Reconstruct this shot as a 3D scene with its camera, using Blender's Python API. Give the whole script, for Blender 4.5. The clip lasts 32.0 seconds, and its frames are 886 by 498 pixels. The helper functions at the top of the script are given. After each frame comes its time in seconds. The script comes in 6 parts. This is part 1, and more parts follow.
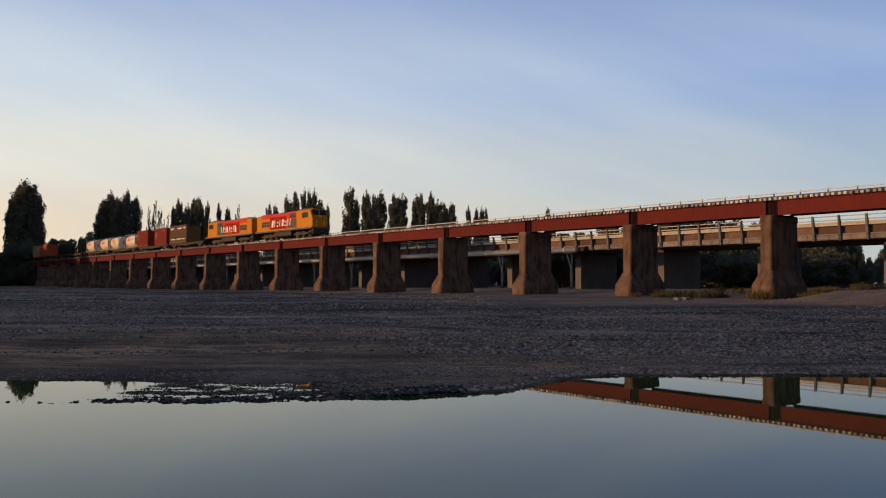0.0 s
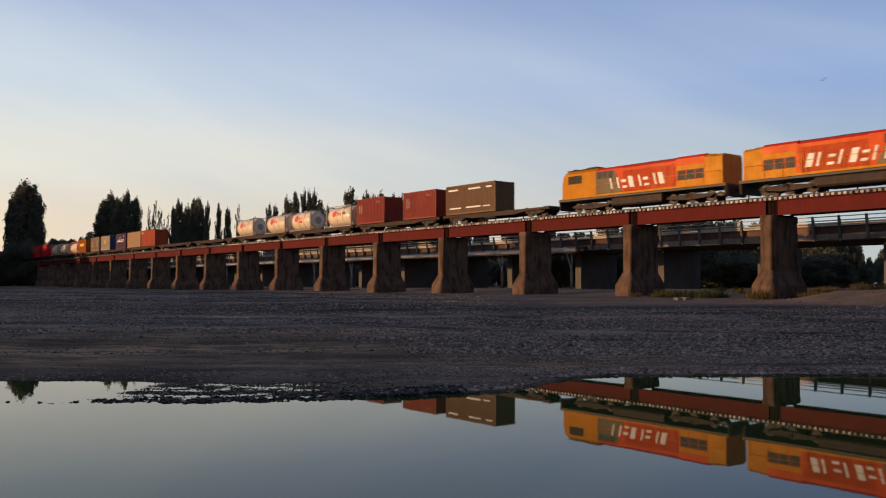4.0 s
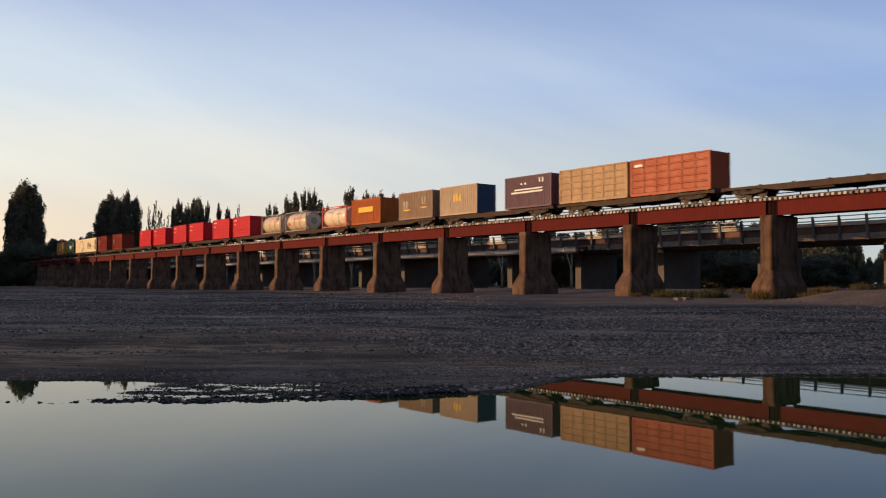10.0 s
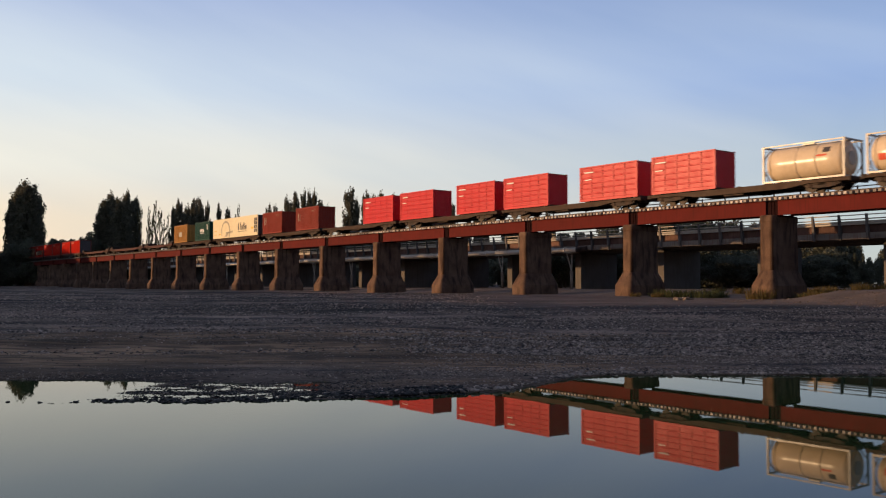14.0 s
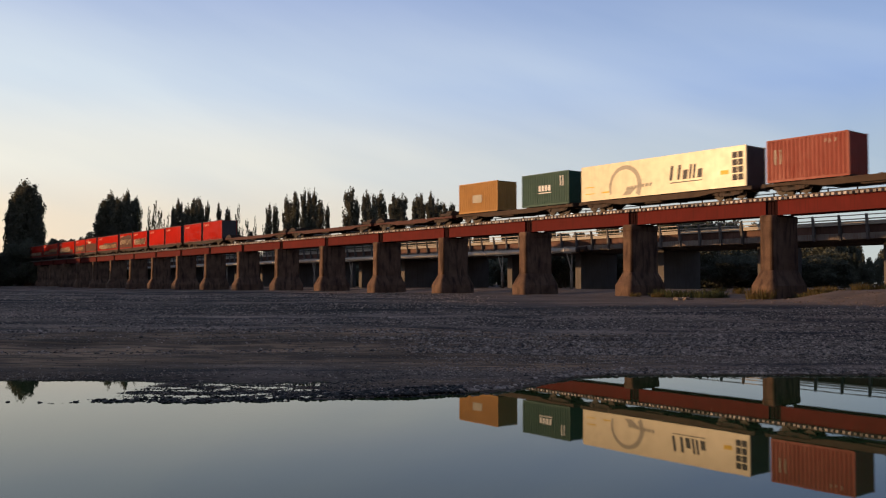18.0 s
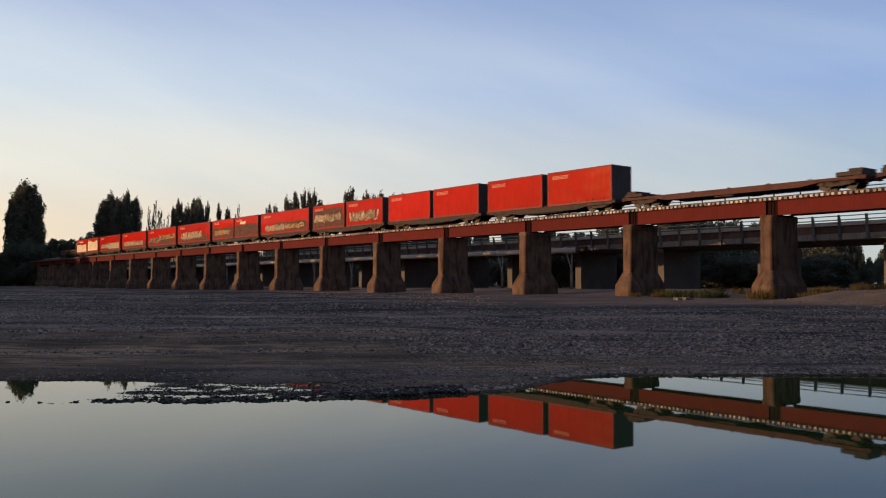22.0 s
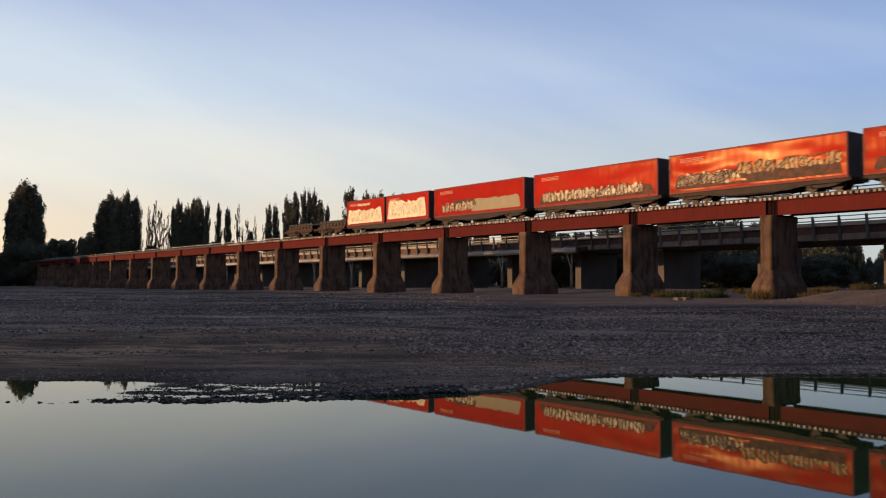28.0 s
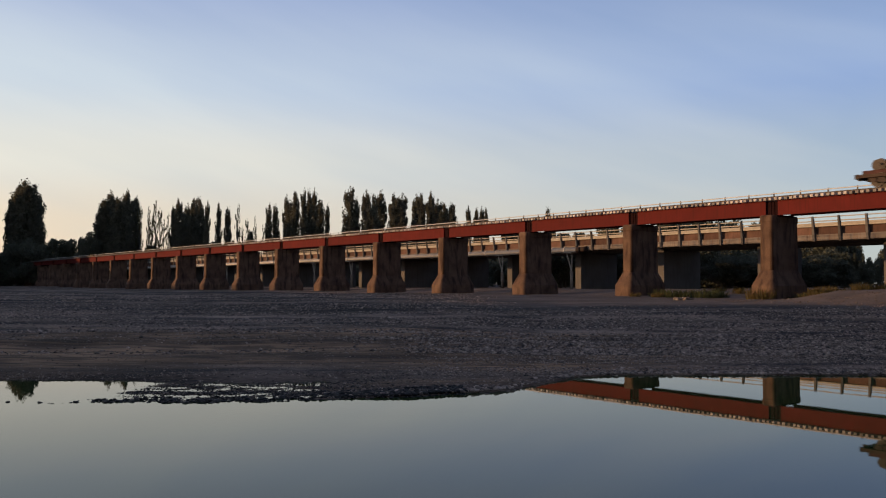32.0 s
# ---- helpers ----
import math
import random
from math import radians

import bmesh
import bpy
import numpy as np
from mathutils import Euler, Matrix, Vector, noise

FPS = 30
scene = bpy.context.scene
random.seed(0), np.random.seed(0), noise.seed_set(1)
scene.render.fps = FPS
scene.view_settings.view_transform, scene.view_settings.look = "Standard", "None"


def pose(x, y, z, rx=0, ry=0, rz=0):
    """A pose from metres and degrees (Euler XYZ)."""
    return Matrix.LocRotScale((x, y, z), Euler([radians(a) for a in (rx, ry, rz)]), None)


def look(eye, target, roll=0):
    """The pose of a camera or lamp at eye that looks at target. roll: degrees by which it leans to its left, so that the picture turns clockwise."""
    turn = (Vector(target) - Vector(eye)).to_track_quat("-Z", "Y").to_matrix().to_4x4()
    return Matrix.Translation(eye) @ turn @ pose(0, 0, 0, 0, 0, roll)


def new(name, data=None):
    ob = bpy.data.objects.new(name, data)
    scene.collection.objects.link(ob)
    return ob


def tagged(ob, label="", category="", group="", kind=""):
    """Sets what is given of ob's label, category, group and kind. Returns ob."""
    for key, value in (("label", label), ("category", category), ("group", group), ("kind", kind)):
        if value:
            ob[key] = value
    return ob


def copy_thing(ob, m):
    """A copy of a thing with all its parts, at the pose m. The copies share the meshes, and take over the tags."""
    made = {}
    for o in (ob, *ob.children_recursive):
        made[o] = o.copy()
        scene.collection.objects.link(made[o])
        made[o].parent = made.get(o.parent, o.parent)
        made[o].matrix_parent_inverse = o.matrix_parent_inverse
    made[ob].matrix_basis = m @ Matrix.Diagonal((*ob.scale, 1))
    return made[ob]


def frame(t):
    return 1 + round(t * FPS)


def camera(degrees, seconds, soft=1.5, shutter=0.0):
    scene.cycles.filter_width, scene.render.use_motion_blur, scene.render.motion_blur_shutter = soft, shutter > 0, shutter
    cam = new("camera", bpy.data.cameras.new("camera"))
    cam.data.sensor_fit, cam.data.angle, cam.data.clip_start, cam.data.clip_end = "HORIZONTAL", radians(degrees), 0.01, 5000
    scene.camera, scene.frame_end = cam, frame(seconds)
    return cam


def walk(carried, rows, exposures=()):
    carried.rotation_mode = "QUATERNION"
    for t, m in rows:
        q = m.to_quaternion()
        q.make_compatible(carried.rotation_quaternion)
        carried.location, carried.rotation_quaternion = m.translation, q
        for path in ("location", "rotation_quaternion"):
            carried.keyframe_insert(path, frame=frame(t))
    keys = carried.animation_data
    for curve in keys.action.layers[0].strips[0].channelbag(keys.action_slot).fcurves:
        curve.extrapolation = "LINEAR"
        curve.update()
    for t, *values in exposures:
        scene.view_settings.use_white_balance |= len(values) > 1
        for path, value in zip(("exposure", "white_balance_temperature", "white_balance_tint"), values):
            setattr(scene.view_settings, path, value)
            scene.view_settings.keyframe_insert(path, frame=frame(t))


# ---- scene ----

# ---------------------------------------------------------------- camera
EYE = (0.0, 0.0, 1.82)
cam = camera(53.96, 32.0, soft=1.15, shutter=0.3)
VIEW = pose(*EYE, 92.27, 0, 0)
walk(cam, [(0, VIEW), (32, VIEW)], exposures=[(0, -0.04), (3.5, -0.03), (5.5, 0.05), (7.5, 0.09), (18, 0.09), (23, 0.05), (25.5, 0.08), (30, 0.09), (31, 0.05), (32, -0.03)])

# ---------------------------------------------------------------- sky and sun
SUN_AZ, SUN_EL = radians(-95.7), radians(6.15)     # clockwise from +y
sun_way = Vector((math.sin(SUN_AZ) * math.cos(SUN_EL), math.cos(SUN_AZ) * math.cos(SUN_EL), math.sin(SUN_EL)))
world = bpy.data.worlds.new("evening_sky")
scene.world = world
world.use_nodes = True
wn = world.node_tree
wn.nodes.clear()
sky = wn.nodes.new("ShaderNodeTexSky")
sky.sky_type, sky.sun_disc, sky.sun_elevation, sky.sun_rotation = "NISHITA", False, SUN_EL, SUN_AZ
sky.air_density, sky.dust_density, sky.ozone_density = 1.0, 1.0, 2.0


def sky_ramp(stops):
    r = wn.nodes.new("ShaderNodeValToRGB")
    r.color_ramp.interpolation = "EASE"
    while len(r.color_ramp.elements) < len(stops):
        r.color_ramp.elements.new(0.5)
    for el, (p, c) in zip(r.color_ramp.elements, stops):
        el.position, el.color = p, (*c, 1)
    return r


# evening gradient: warm low down towards the sun, blue above and away from it
wco = wn.nodes.new("ShaderNodeTexCoord")
wsep = wn.nodes.new("ShaderNodeSeparateXYZ")
wn.links.new(wco.outputs["Generated"], wsep.inputs[0])
sunward = sky_ramp([(0.0, (0.86, 0.60, 0.40)), (0.06, (0.86, 0.70, 0.52)), (0.13, (0.80, 0.77, 0.68)), (0.22, (0.62, 0.69, 0.75)), (0.34, (0.38, 0.46, 0.68)), (0.6, (0.13, 0.17, 0.27)), (1.0, (0.05, 0.07, 0.12))])
away = sky_ramp([(0.0, (0.50, 0.52, 0.49)), (0.06, (0.46, 0.53, 0.55)), (0.13, (0.37, 0.46, 0.57)), (0.22, (0.28, 0.39, 0.64)), (0.34, (0.18, 0.28, 0.51)), (0.6, (0.07, 0.11, 0.21)), (1.0, (0.035, 0.055, 0.11))])
for r in (sunward, away):
    wn.links.new(wsep.outputs["Z"], r.inputs[0])
wdot = wn.nodes.new("ShaderNodeVectorMath")
wdot.operation = "DOT_PRODUCT"
wdot.inputs[1].default_value = sun_way
wn.links.new(wco.outputs["Generated"], wdot.inputs[0])
wmap = wn.nodes.new("ShaderNodeMapRange")
wmap.inputs["From Min"].default_value, wmap.inputs["From Max"].default_value = -0.55, 0.42
wn.links.new(wdot.outputs["Value"], wmap.inputs["Value"])
wmix = wn.nodes.new("ShaderNodeMix")
wmix.data_type = "RGBA"
# thin high haze in slanting streaks
wtilt = wn.nodes.new("ShaderNodeMapping")
wtilt.vector_type = "TEXTURE"
wtilt.inputs["Rotation"].default_value, wtilt.inputs["Scale"].default_value = (0, radians(17), 0), (0.8, 0.8, 0.15)
wnoise = wn.nodes.new("ShaderNodeTexNoise")
wnoise.inputs["Scale"].default_value, wnoise.inputs["Detail"].default_value = 1.6, 4
wn.links.new(wco.outputs["Generated"], wtilt.inputs["Vector"])
wn.links.new(wtilt.outputs[0], wnoise.inputs["Vector"])
whaze = wn.nodes.new("ShaderNodeMath")
whaze.operation, whaze.inputs[1].default_value = "MULTIPLY_ADD", 0.8
whaze.inputs[2].default_value = -0.40
wsum = wn.nodes.new("ShaderNodeMath")
wsum.operation = "ADD"
wn.links.new(wnoise.outputs["Fac"], whaze.inputs[0])
wn.links.new(whaze.outputs[0], wsum.inputs[0])
wn.links.new(wmap.outputs[0], wsum.inputs[1])
wclamp = wn.nodes.new("ShaderNodeClamp")
wn.links.new(wsum.outputs[0], wclamp.inputs["Value"])
wn.links.new(wclamp.outputs[0], wmix.inputs["Factor"])
wn.links.new(away.outputs[0], wmix.inputs["A"])
wn.links.new(sunward.outputs[0], wmix.inputs["B"])
wbg0 = wn.nodes.new("ShaderNodeBackground")
wbg0.inputs["Strength"].default_value = 0.012
wbg = wn.nodes.new("ShaderNodeBackground")
wbg.inputs["Strength"].default_value = 1.03
wadd = wn.nodes.new("ShaderNodeAddShader")
wout = wn.nodes.new("ShaderNodeOutputWorld")
wn.links.new(sky.outputs[0], wbg0.inputs["Color"])
wn.links.new(wmix.outputs["Result"], wbg.inputs["Color"])
wn.links.new(wbg0.outputs[0], wadd.inputs[0])
wn.links.new(wbg.outputs[0], wadd.inputs[1])
wn.links.new(wadd.outputs[0], wout.inputs[0])
sun_data = bpy.data.lights.new("sun", "SUN")
sun_data.energy, sun_data.angle, sun_data.color = 4.5, radians(0.6), (1.0, 0.63, 0.33)
sun = new("sun", sun_data)
sun.matrix_world = look((-60, 0, 40), Vector((-60, 0, 40)) - sun_way)


# ---------------------------------------------------------------- materials
def surf(name, c1, c2, rough=0.6, metal=0.0, scale=3.0, fine=40.0, bump=0.15, streak=0.0, rnd=0.0, island=0.0, dirt=None, dirt_amount=0.0, stretch=(1, 1, 1), spec=0.5, coat=0.0, lo=0.5, hi=1.0, placed=False, stain=(5.0, 5.0, 0.35)):
    """A worn surface: two colours mixed by a broad and a fine noise, optional vertical streaks and dirt, fine bump."""
    m = bpy.data.materials.new(name)
    m.use_nodes = True
    nt = m.node_tree
    nd, ln = nt.nodes, nt.links
    b = nd["Principled BSDF"]
    tc = nd.new("ShaderNodeTexCoord")
    mp = nd.new("ShaderNodeMapping")
    mp.inputs["Scale"].default_value = stretch
    where = nd.new("ShaderNodeNewGeometry").outputs["Position"] if placed else tc.outputs["Object"]
    ln.new(where, mp.inputs["Vector"])
    n1 = nd.new("ShaderNodeTexNoise")
    n1.inputs["Scale"].default_value, n1.inputs["Detail"].default_value = scale, 5
    n2 = nd.new("ShaderNodeTexNoise")
    n2.inputs["Scale"].default_value, n2.inputs["Detail"].default_value = fine, 3
    for n in (n1, n2):
        ln.new(mp.outputs[0], n.inputs["Vector"])
    add = nd.new("ShaderNodeMath")
    add.operation = "ADD"
    mul = nd.new("ShaderNodeMath")
    mul.operation, mul.inputs[1].default_value = "MULTIPLY", 0.5
    ln.new(n2.outputs["Fac"], mul.inputs[0])
    ln.new(n1.outputs["Fac"], add.inputs[0])
    ln.new(mul.outputs[0], add.inputs[1])
    rp = nd.new("ShaderNodeMapRange")
    rp.inputs["From Min"].default_value, rp.inputs["From Max"].default_value = lo, hi
    ln.new(add.outputs[0], rp.inputs["Value"])
    mix = nd.new("ShaderNodeMix")
    mix.data_type = "RGBA"
    mix.inputs["A"].default_value, mix.inputs["B"].default_value = (*c1, 1), (*c2, 1)
    ln.new(rp.outputs[0], mix.inputs["Factor"])
    col = mix.outputs["Result"]
    if streak or dirt_amount:
        ms = nd.new("ShaderNodeMapping")
        ms.inputs["Scale"].default_value = stain if streak else (1, 1, 1)
        ln.new(where, ms.inputs["Vector"])
        n3 = nd.new("ShaderNodeTexNoise")
        n3.inputs["Scale"].default_value, n3.inputs["Detail"].default_value = 1.3, 6
        ln.new(ms.outputs[0], n3.inputs["Vector"])
        r3 = nd.new("ShaderNodeMapRange")
        r3.inputs["From Min"].default_value, r3.inputs["From Max"].default_value = 0.5, 0.72
        r3.inputs["To Max"].default_value = streak or dirt_amount
        ln.new(n3.outputs["Fac"], r3.inputs["Value"])
        mx = nd.new("ShaderNodeMix")
        mx.data_type = "RGBA"
        mx.inputs["B"].default_value = (*(dirt or [c * 0.45 for c in c1]), 1)
        ln.new(r3.outputs[0], mx.inputs["Factor"])
        ln.new(col, mx.inputs["A"])
        col = mx.outputs["Result"]
    if rnd or island:
        src = nd.new("ShaderNodeObjectInfo").outputs["Random"] if rnd else nd.new("ShaderNodeNewGeometry").outputs["Random Per Island"]
        rr = nd.new("ShaderNodeMapRange")
        rr.inputs["To Min"].default_value, rr.inputs["To Max"].default_value = 1 - (rnd or island), 1 + (rnd or island)
        ln.new(src, rr.inputs["Value"])
        hv = nd.new("ShaderNodeHueSaturation")
        ln.new(rr.outputs[0], hv.inputs["Value"])
        ln.new(col, hv.inputs["Color"])
        col = hv.outputs["Color"]
    ln.new(col, b.inputs["Base Color"])
    rmap = nd.new("ShaderNodeMapRange")
    rmap.inputs["To Min"].default_value, rmap.inputs["To Max"].default_value = max(0.02, rough - 0.08), min(1, rough + 0.1)
    ln.new(n1.outputs["Fac"], rmap.inputs["Value"])
    ln.new(rmap.outputs[0], b.inputs["Roughness"])
    b.inputs["Metallic"].default_value = metal
    b.inputs["Specular IOR Level"].default_value = spec
    b.inputs["Coat Weight"].default_value = coat
    if bump:
        bp = nd.new("ShaderNodeBump")
        bp.inputs["Strength"].default_value, bp.inputs["Distance"].default_value = bump, 0.02
        ln.new(add.outputs[0], bp.inputs["Height"])
        ln.new(bp.outputs[0], b.inputs["Normal"])
    return m


M = {}
M["girder"] = surf("red_girder_paint", (0.084, 0.0118, 0.0095), (0.110, 0.0165, 0.0130), 0.7, 0, 0.8, 25, 0.1, streak=0.5, dirt=(0.05, 0.012, 0.008), rnd=0.12, spec=0.05, placed=True)
# darkened far below the girder paint so gaps between spans read dark
M["girder_dark"] = surf("darkened_gap_steel", (0.022, 0.007, 0.007), (0.014, 0.005, 0.005), 0.85, spec=0.04)
M["pier"] = surf("weathered_pier_concrete", (0.165, 0.098, 0.064), (0.068, 0.038, 0.026), 0.9, 0, 0.9, 16, 0.5, streak=0.9, dirt=(0.026, 0.014, 0.011), rnd=0.04, spec=0.2, placed=True, stain=(1.9, 1.9, 0.4))
M["concrete"] = surf("road_bridge_concrete", (0.235, 0.188, 0.150), (0.155, 0.120, 0.094), 0.85, 0, 1.5, 22, 0.3, streak=0.75, dirt=(0.15, 0.072, 0.040), rnd=0.22, spec=0.2, placed=True)
M["concrete_dark"] = surf("road_pier_concrete", (0.135, 0.116, 0.102), (0.095, 0.081, 0.072), 0.9, 0, 0.6, 14, 0.4, streak=0.5, spec=0.15, placed=True)
M["rust_web"] = surf("rust_stained_kerb", (0.135, 0.070, 0.050), (0.085, 0.046, 0.034), 0.85, 0, 1.5, 20, 0.2, streak=0.6, rnd=0.35, spec=0.15, placed=True)
M["galv"] = surf("galvanised_steel", (0.38, 0.315, 0.245), (0.26, 0.215, 0.165), 0.6, 0.0, 3, 30, 0.05, spec=0.3)
M["post"] = surf("weathered_post_paint", (0.115, 0.098, 0.086), (0.065, 0.056, 0.050), 0.75, 0.0, 3, 30, 0.1, rnd=0.3, spec=0.2)
M["handrail"] = surf("handrail_steel", (0.62, 0.56, 0.52), (0.5, 0.45, 0.41), 0.5, 0.0, 3, 30, 0.05)
M["pipe"] = surf("white_pipe_paint", (0.55, 0.47, 0.38), (0.44, 0.37, 0.29), 0.5, 0, 2, 25, 0.08, streak=0.4, dirt=(0.4, 0.27, 0.18))
M["sleeper"] = surf("weathered_sleeper_wood", (0.50, 0.44, 0.39), (0.31, 0.26, 0.23), 0.9, 0, 6, 60, 0.5, rnd=0.6, spec=0.1)
M["rail"] = surf("rail_steel", (0.055, 0.032, 0.022), (0.035, 0.02, 0.014), 0.55, 0.2, 4, 40, 0.1, spec=0.2)
M["frame"] = surf("wagon_frame_steel", (0.046, 0.031, 0.025), (0.026, 0.018, 0.015), 0.6, 0.0, 2, 30, 0.15, streak=0.6, dirt=(0.085, 0.042, 0.024), spec=0.12)
M["frame_red"] = surf("red_oxide_wagon_frame", (0.082, 0.019, 0.013), (0.045, 0.013, 0.010), 0.6, 0.0, 2, 30, 0.15, streak=0.7, dirt=(0.03, 0.014, 0.010), spec=0.15)
M["sill"] = surf("wagon_sill_paint", (0.062, 0.035, 0.023), (0.036, 0.020, 0.014), 0.5, 0.0, 2, 30, 0.1, streak=0.5, dirt=(0.05, 0.024, 0.016), spec=0.06)
M["wheel"] = surf("wheel_steel", (0.056, 0.040, 0.032), (0.034, 0.025, 0.020), 0.55, 0.2, 4, 40, 0.1, spec=0.2)


def water_material():
    m = bpy.data.materials.new("still_water")
    m.use_nodes = True
    nd, ln = m.node_tree.nodes, m.node_tree.links
    b = nd["Principled BSDF"]
    b.inputs["Base Color"].default_value = (0.040, 0.060, 0.018, 1)
    b.inputs["Roughness"].default_value, b.inputs["IOR"].default_value = 0.015, 1.19
    n = nd.new("ShaderNodeTexNoise")
    n.inputs["Scale"].default_value, n.inputs["Detail"].default_value = 1.2, 2
    bp = nd.new("ShaderNodeBump")
    bp.inputs["Strength"].default_value, bp.inputs["Distance"].default_value = 0.02, 0.01
    tc = nd.new("ShaderNodeTexCoord")
    ln.new(tc.outputs["Object"], n.inputs["Vector"])
    ln.new(n.outputs["Fac"], bp.inputs["Height"])
    ln.new(bp.outputs[0], b.inputs["Normal"])
    return m


M["water"] = water_material()


def ground_material():
    """Dark river gravel with banks of brown silt, drawn out along the river."""
    m = surf("river_gravel", (0.300, 0.200, 0.145), (0.044, 0.031, 0.025), 0.92, 0, 0.7, 14, 1.0, spec=0.2, stretch=(0.34, 1, 1), lo=0.58, hi=0.86)
    nd, ln = m.node_tree.nodes, m.node_tree.links
    for relief in nd:
        if relief.type == "BUMP":
            relief.inputs["Distance"].default_value = 0.07
    b = nd["Principled BSDF"]
    old = b.inputs["Base Color"].links[0].from_socket
    tc = nd.new("ShaderNodeTexCoord")
    mp = nd.new("ShaderNodeMapping")
    mp.inputs["Scale"].default_value = (0.10, 0.42, 1)
    mp.inputs["Location"].default_value = (2.0, 0.35, 0)
    ln.new(tc.outputs["Object"], mp.inputs["Vector"])
    n = nd.new("ShaderNodeTexNoise")
    n.inputs["Scale"].default_value, n.inputs["Detail"].default_value = 1.0, 6
    ln.new(mp.outputs[0], n.inputs["Vector"])
    # the silt flat lies left of the eye, some twenty metres ahead
    ms = nd.new("ShaderNodeMapping")
    ms.vector_type = "POINT"
    ms.inputs["Scale"].default_value = (0.075, 0.155, 0)
    ms.inputs["Location"].default_value = (0.48, -3.4, 0)
    ln.new(tc.outputs["Object"], ms.inputs["Vector"])
    ln2 = nd.new("ShaderNodeVectorMath")
    ln2.operation = "LENGTH"
    ln.new(ms.outputs[0], ln2.inputs[0])
    ad = nd.new("ShaderNodeMath")
    ad.operation = "SUBTRACT"
    ln.new(n.outputs["Fac"], ad.inputs[0])
    hm = nd.new("ShaderNodeMath")
    hm.operation, hm.inputs[1].default_value = "MULTIPLY", 0.34
    ln.new(ln2.outputs["Value"], hm.inputs[0])
    ln.new(hm.outputs[0], ad.inputs[1])
    r = nd.new("ShaderNodeMapRange")
    r.inputs["From Min"].default_value, r.inputs["From Max"].default_value = 0.08, 0.26
    ln.new(ad.outputs[0], r.inputs["Value"])
    mx = nd.new("ShaderNodeMix")
    mx.data_type = "RGBA"
    mx.inputs["B"].default_value = (0.090, 0.058, 0.037, 1)
    # darker, wetter threads run through the silt
    m3 = nd.new("ShaderNodeMapping")
    m3.inputs["Scale"].default_value = (0.55, 2.2, 1)
    ln.new(tc.outputs["Object"], m3.inputs["Vector"])
    n3 = nd.new("ShaderNodeTexNoise")
    n3.inputs["Scale"].default_value, n3.inputs["Detail"].default_value = 1.0, 8
    n3.inputs["Distortion"].default_value = 1.2
    ln.new(m3.outputs[0], n3.inputs["Vector"])
    r3 = nd.new("ShaderNodeMapRange")
    r3.inputs["From Min"].default_value, r3.inputs["From Max"].default_value = 0.42, 0.62
    ln.new(n3.outputs["Fac"], r3.inputs["Value"])
    silt = nd.new("ShaderNodeMix")
    silt.data_type = "RGBA"
    silt.inputs["A"].default_value, silt.inputs["B"].default_value = (0.135, 0.078, 0.044, 1), (0.41, 0.235, 0.130, 1)
    ln.new(r3.outputs[0], silt.inputs["Factor"])
    ln.new(silt.outputs["Result"], mx.inputs["B"])
    ln.new(r.outputs[0], mx.inputs["Factor"])
    ln.new(old, mx.inputs["A"])
    # dry dusty earth under and behind the railway bridge
    sx = nd.new("ShaderNodeSeparateXYZ")
    ln.new(tc.outputs["Object"], sx.inputs[0])
    yy = nd.new("ShaderNodeMath")
    yy.operation, yy.inputs[1].default_value = "MULTIPLY_ADD", 14.0
    ln.new(n.outputs["Fac"], yy.inputs[0])
    ln.new(sx.outputs["Y"], yy.inputs[2])
    ry = nd.new("ShaderNodeMapRange")
    ry.inputs["From Min"].default_value, ry.inputs["From Max"].default_value = 47, 56
    ry.inputs["To Max"].default_value = 0.85
    ln.new(yy.outputs[0], ry.inputs["Value"])
    rx = nd.new("ShaderNodeMapRange")
    rx.inputs["From Min"].default_value, rx.inputs["From Max"].default_value = -6, 12
    ln.new(sx.outputs["X"], rx.inputs["Value"])
    rxy = nd.new("ShaderNodeMath")
    rxy.operation = "MULTIPLY"
    ln.new(ry.outputs[0], rxy.inputs[0])
    ln.new(rx.outputs[0], rxy.inputs[1])
    m5 = nd.new("ShaderNodeMapping")
    m5.inputs["Scale"].default_value = (0.022, 0.17, 1)
    ln.new(tc.outputs["Object"], m5.inputs["Vector"])
    n5 = nd.new("ShaderNodeTexNoise")
    n5.inputs["Scale"].default_value, n5.inputs["Detail"].default_value = 1.0, 5
    ln.new(m5.outputs[0], n5.inputs["Vector"])
    r5 = nd.new("ShaderNodeMapRange")
    r5.inputs["From Min"].default_value, r5.inputs["From Max"].default_value = 0.40, 0.60
    r5.inputs["To Min"].default_value, r5.inputs["To Max"].default_value = 0.32, 1.45
    ln.new(n5.outputs["Fac"], r5.inputs["Value"])
    band = nd.new("ShaderNodeHueSaturation")
    ln.new(r5.outputs[0], band.inputs["Value"])
    ln.new(mx.outputs["Result"], band.inputs["Color"])
    n4 = nd.new("ShaderNodeTexNoise")
    n4.inputs["Scale"].default_value, n4.inputs["Detail"].default_value = 0.7, 8
    ln.new(tc.outputs["Object"], n4.inputs["Vector"])
    dust = nd.new("ShaderNodeMix")
    dust.data_type = "RGBA"
    dust.inputs["A"].default_value, dust.inputs["B"].default_value = (0.075, 0.058, 0.050, 1), (0.22, 0.17, 0.145, 1)
    ln.new(n4.outputs["Fac"], dust.inputs["Factor"])
    md = nd.new("ShaderNodeMix")
    md.data_type = "RGBA"
    ln.new(rxy.outputs[0], md.inputs["Factor"])
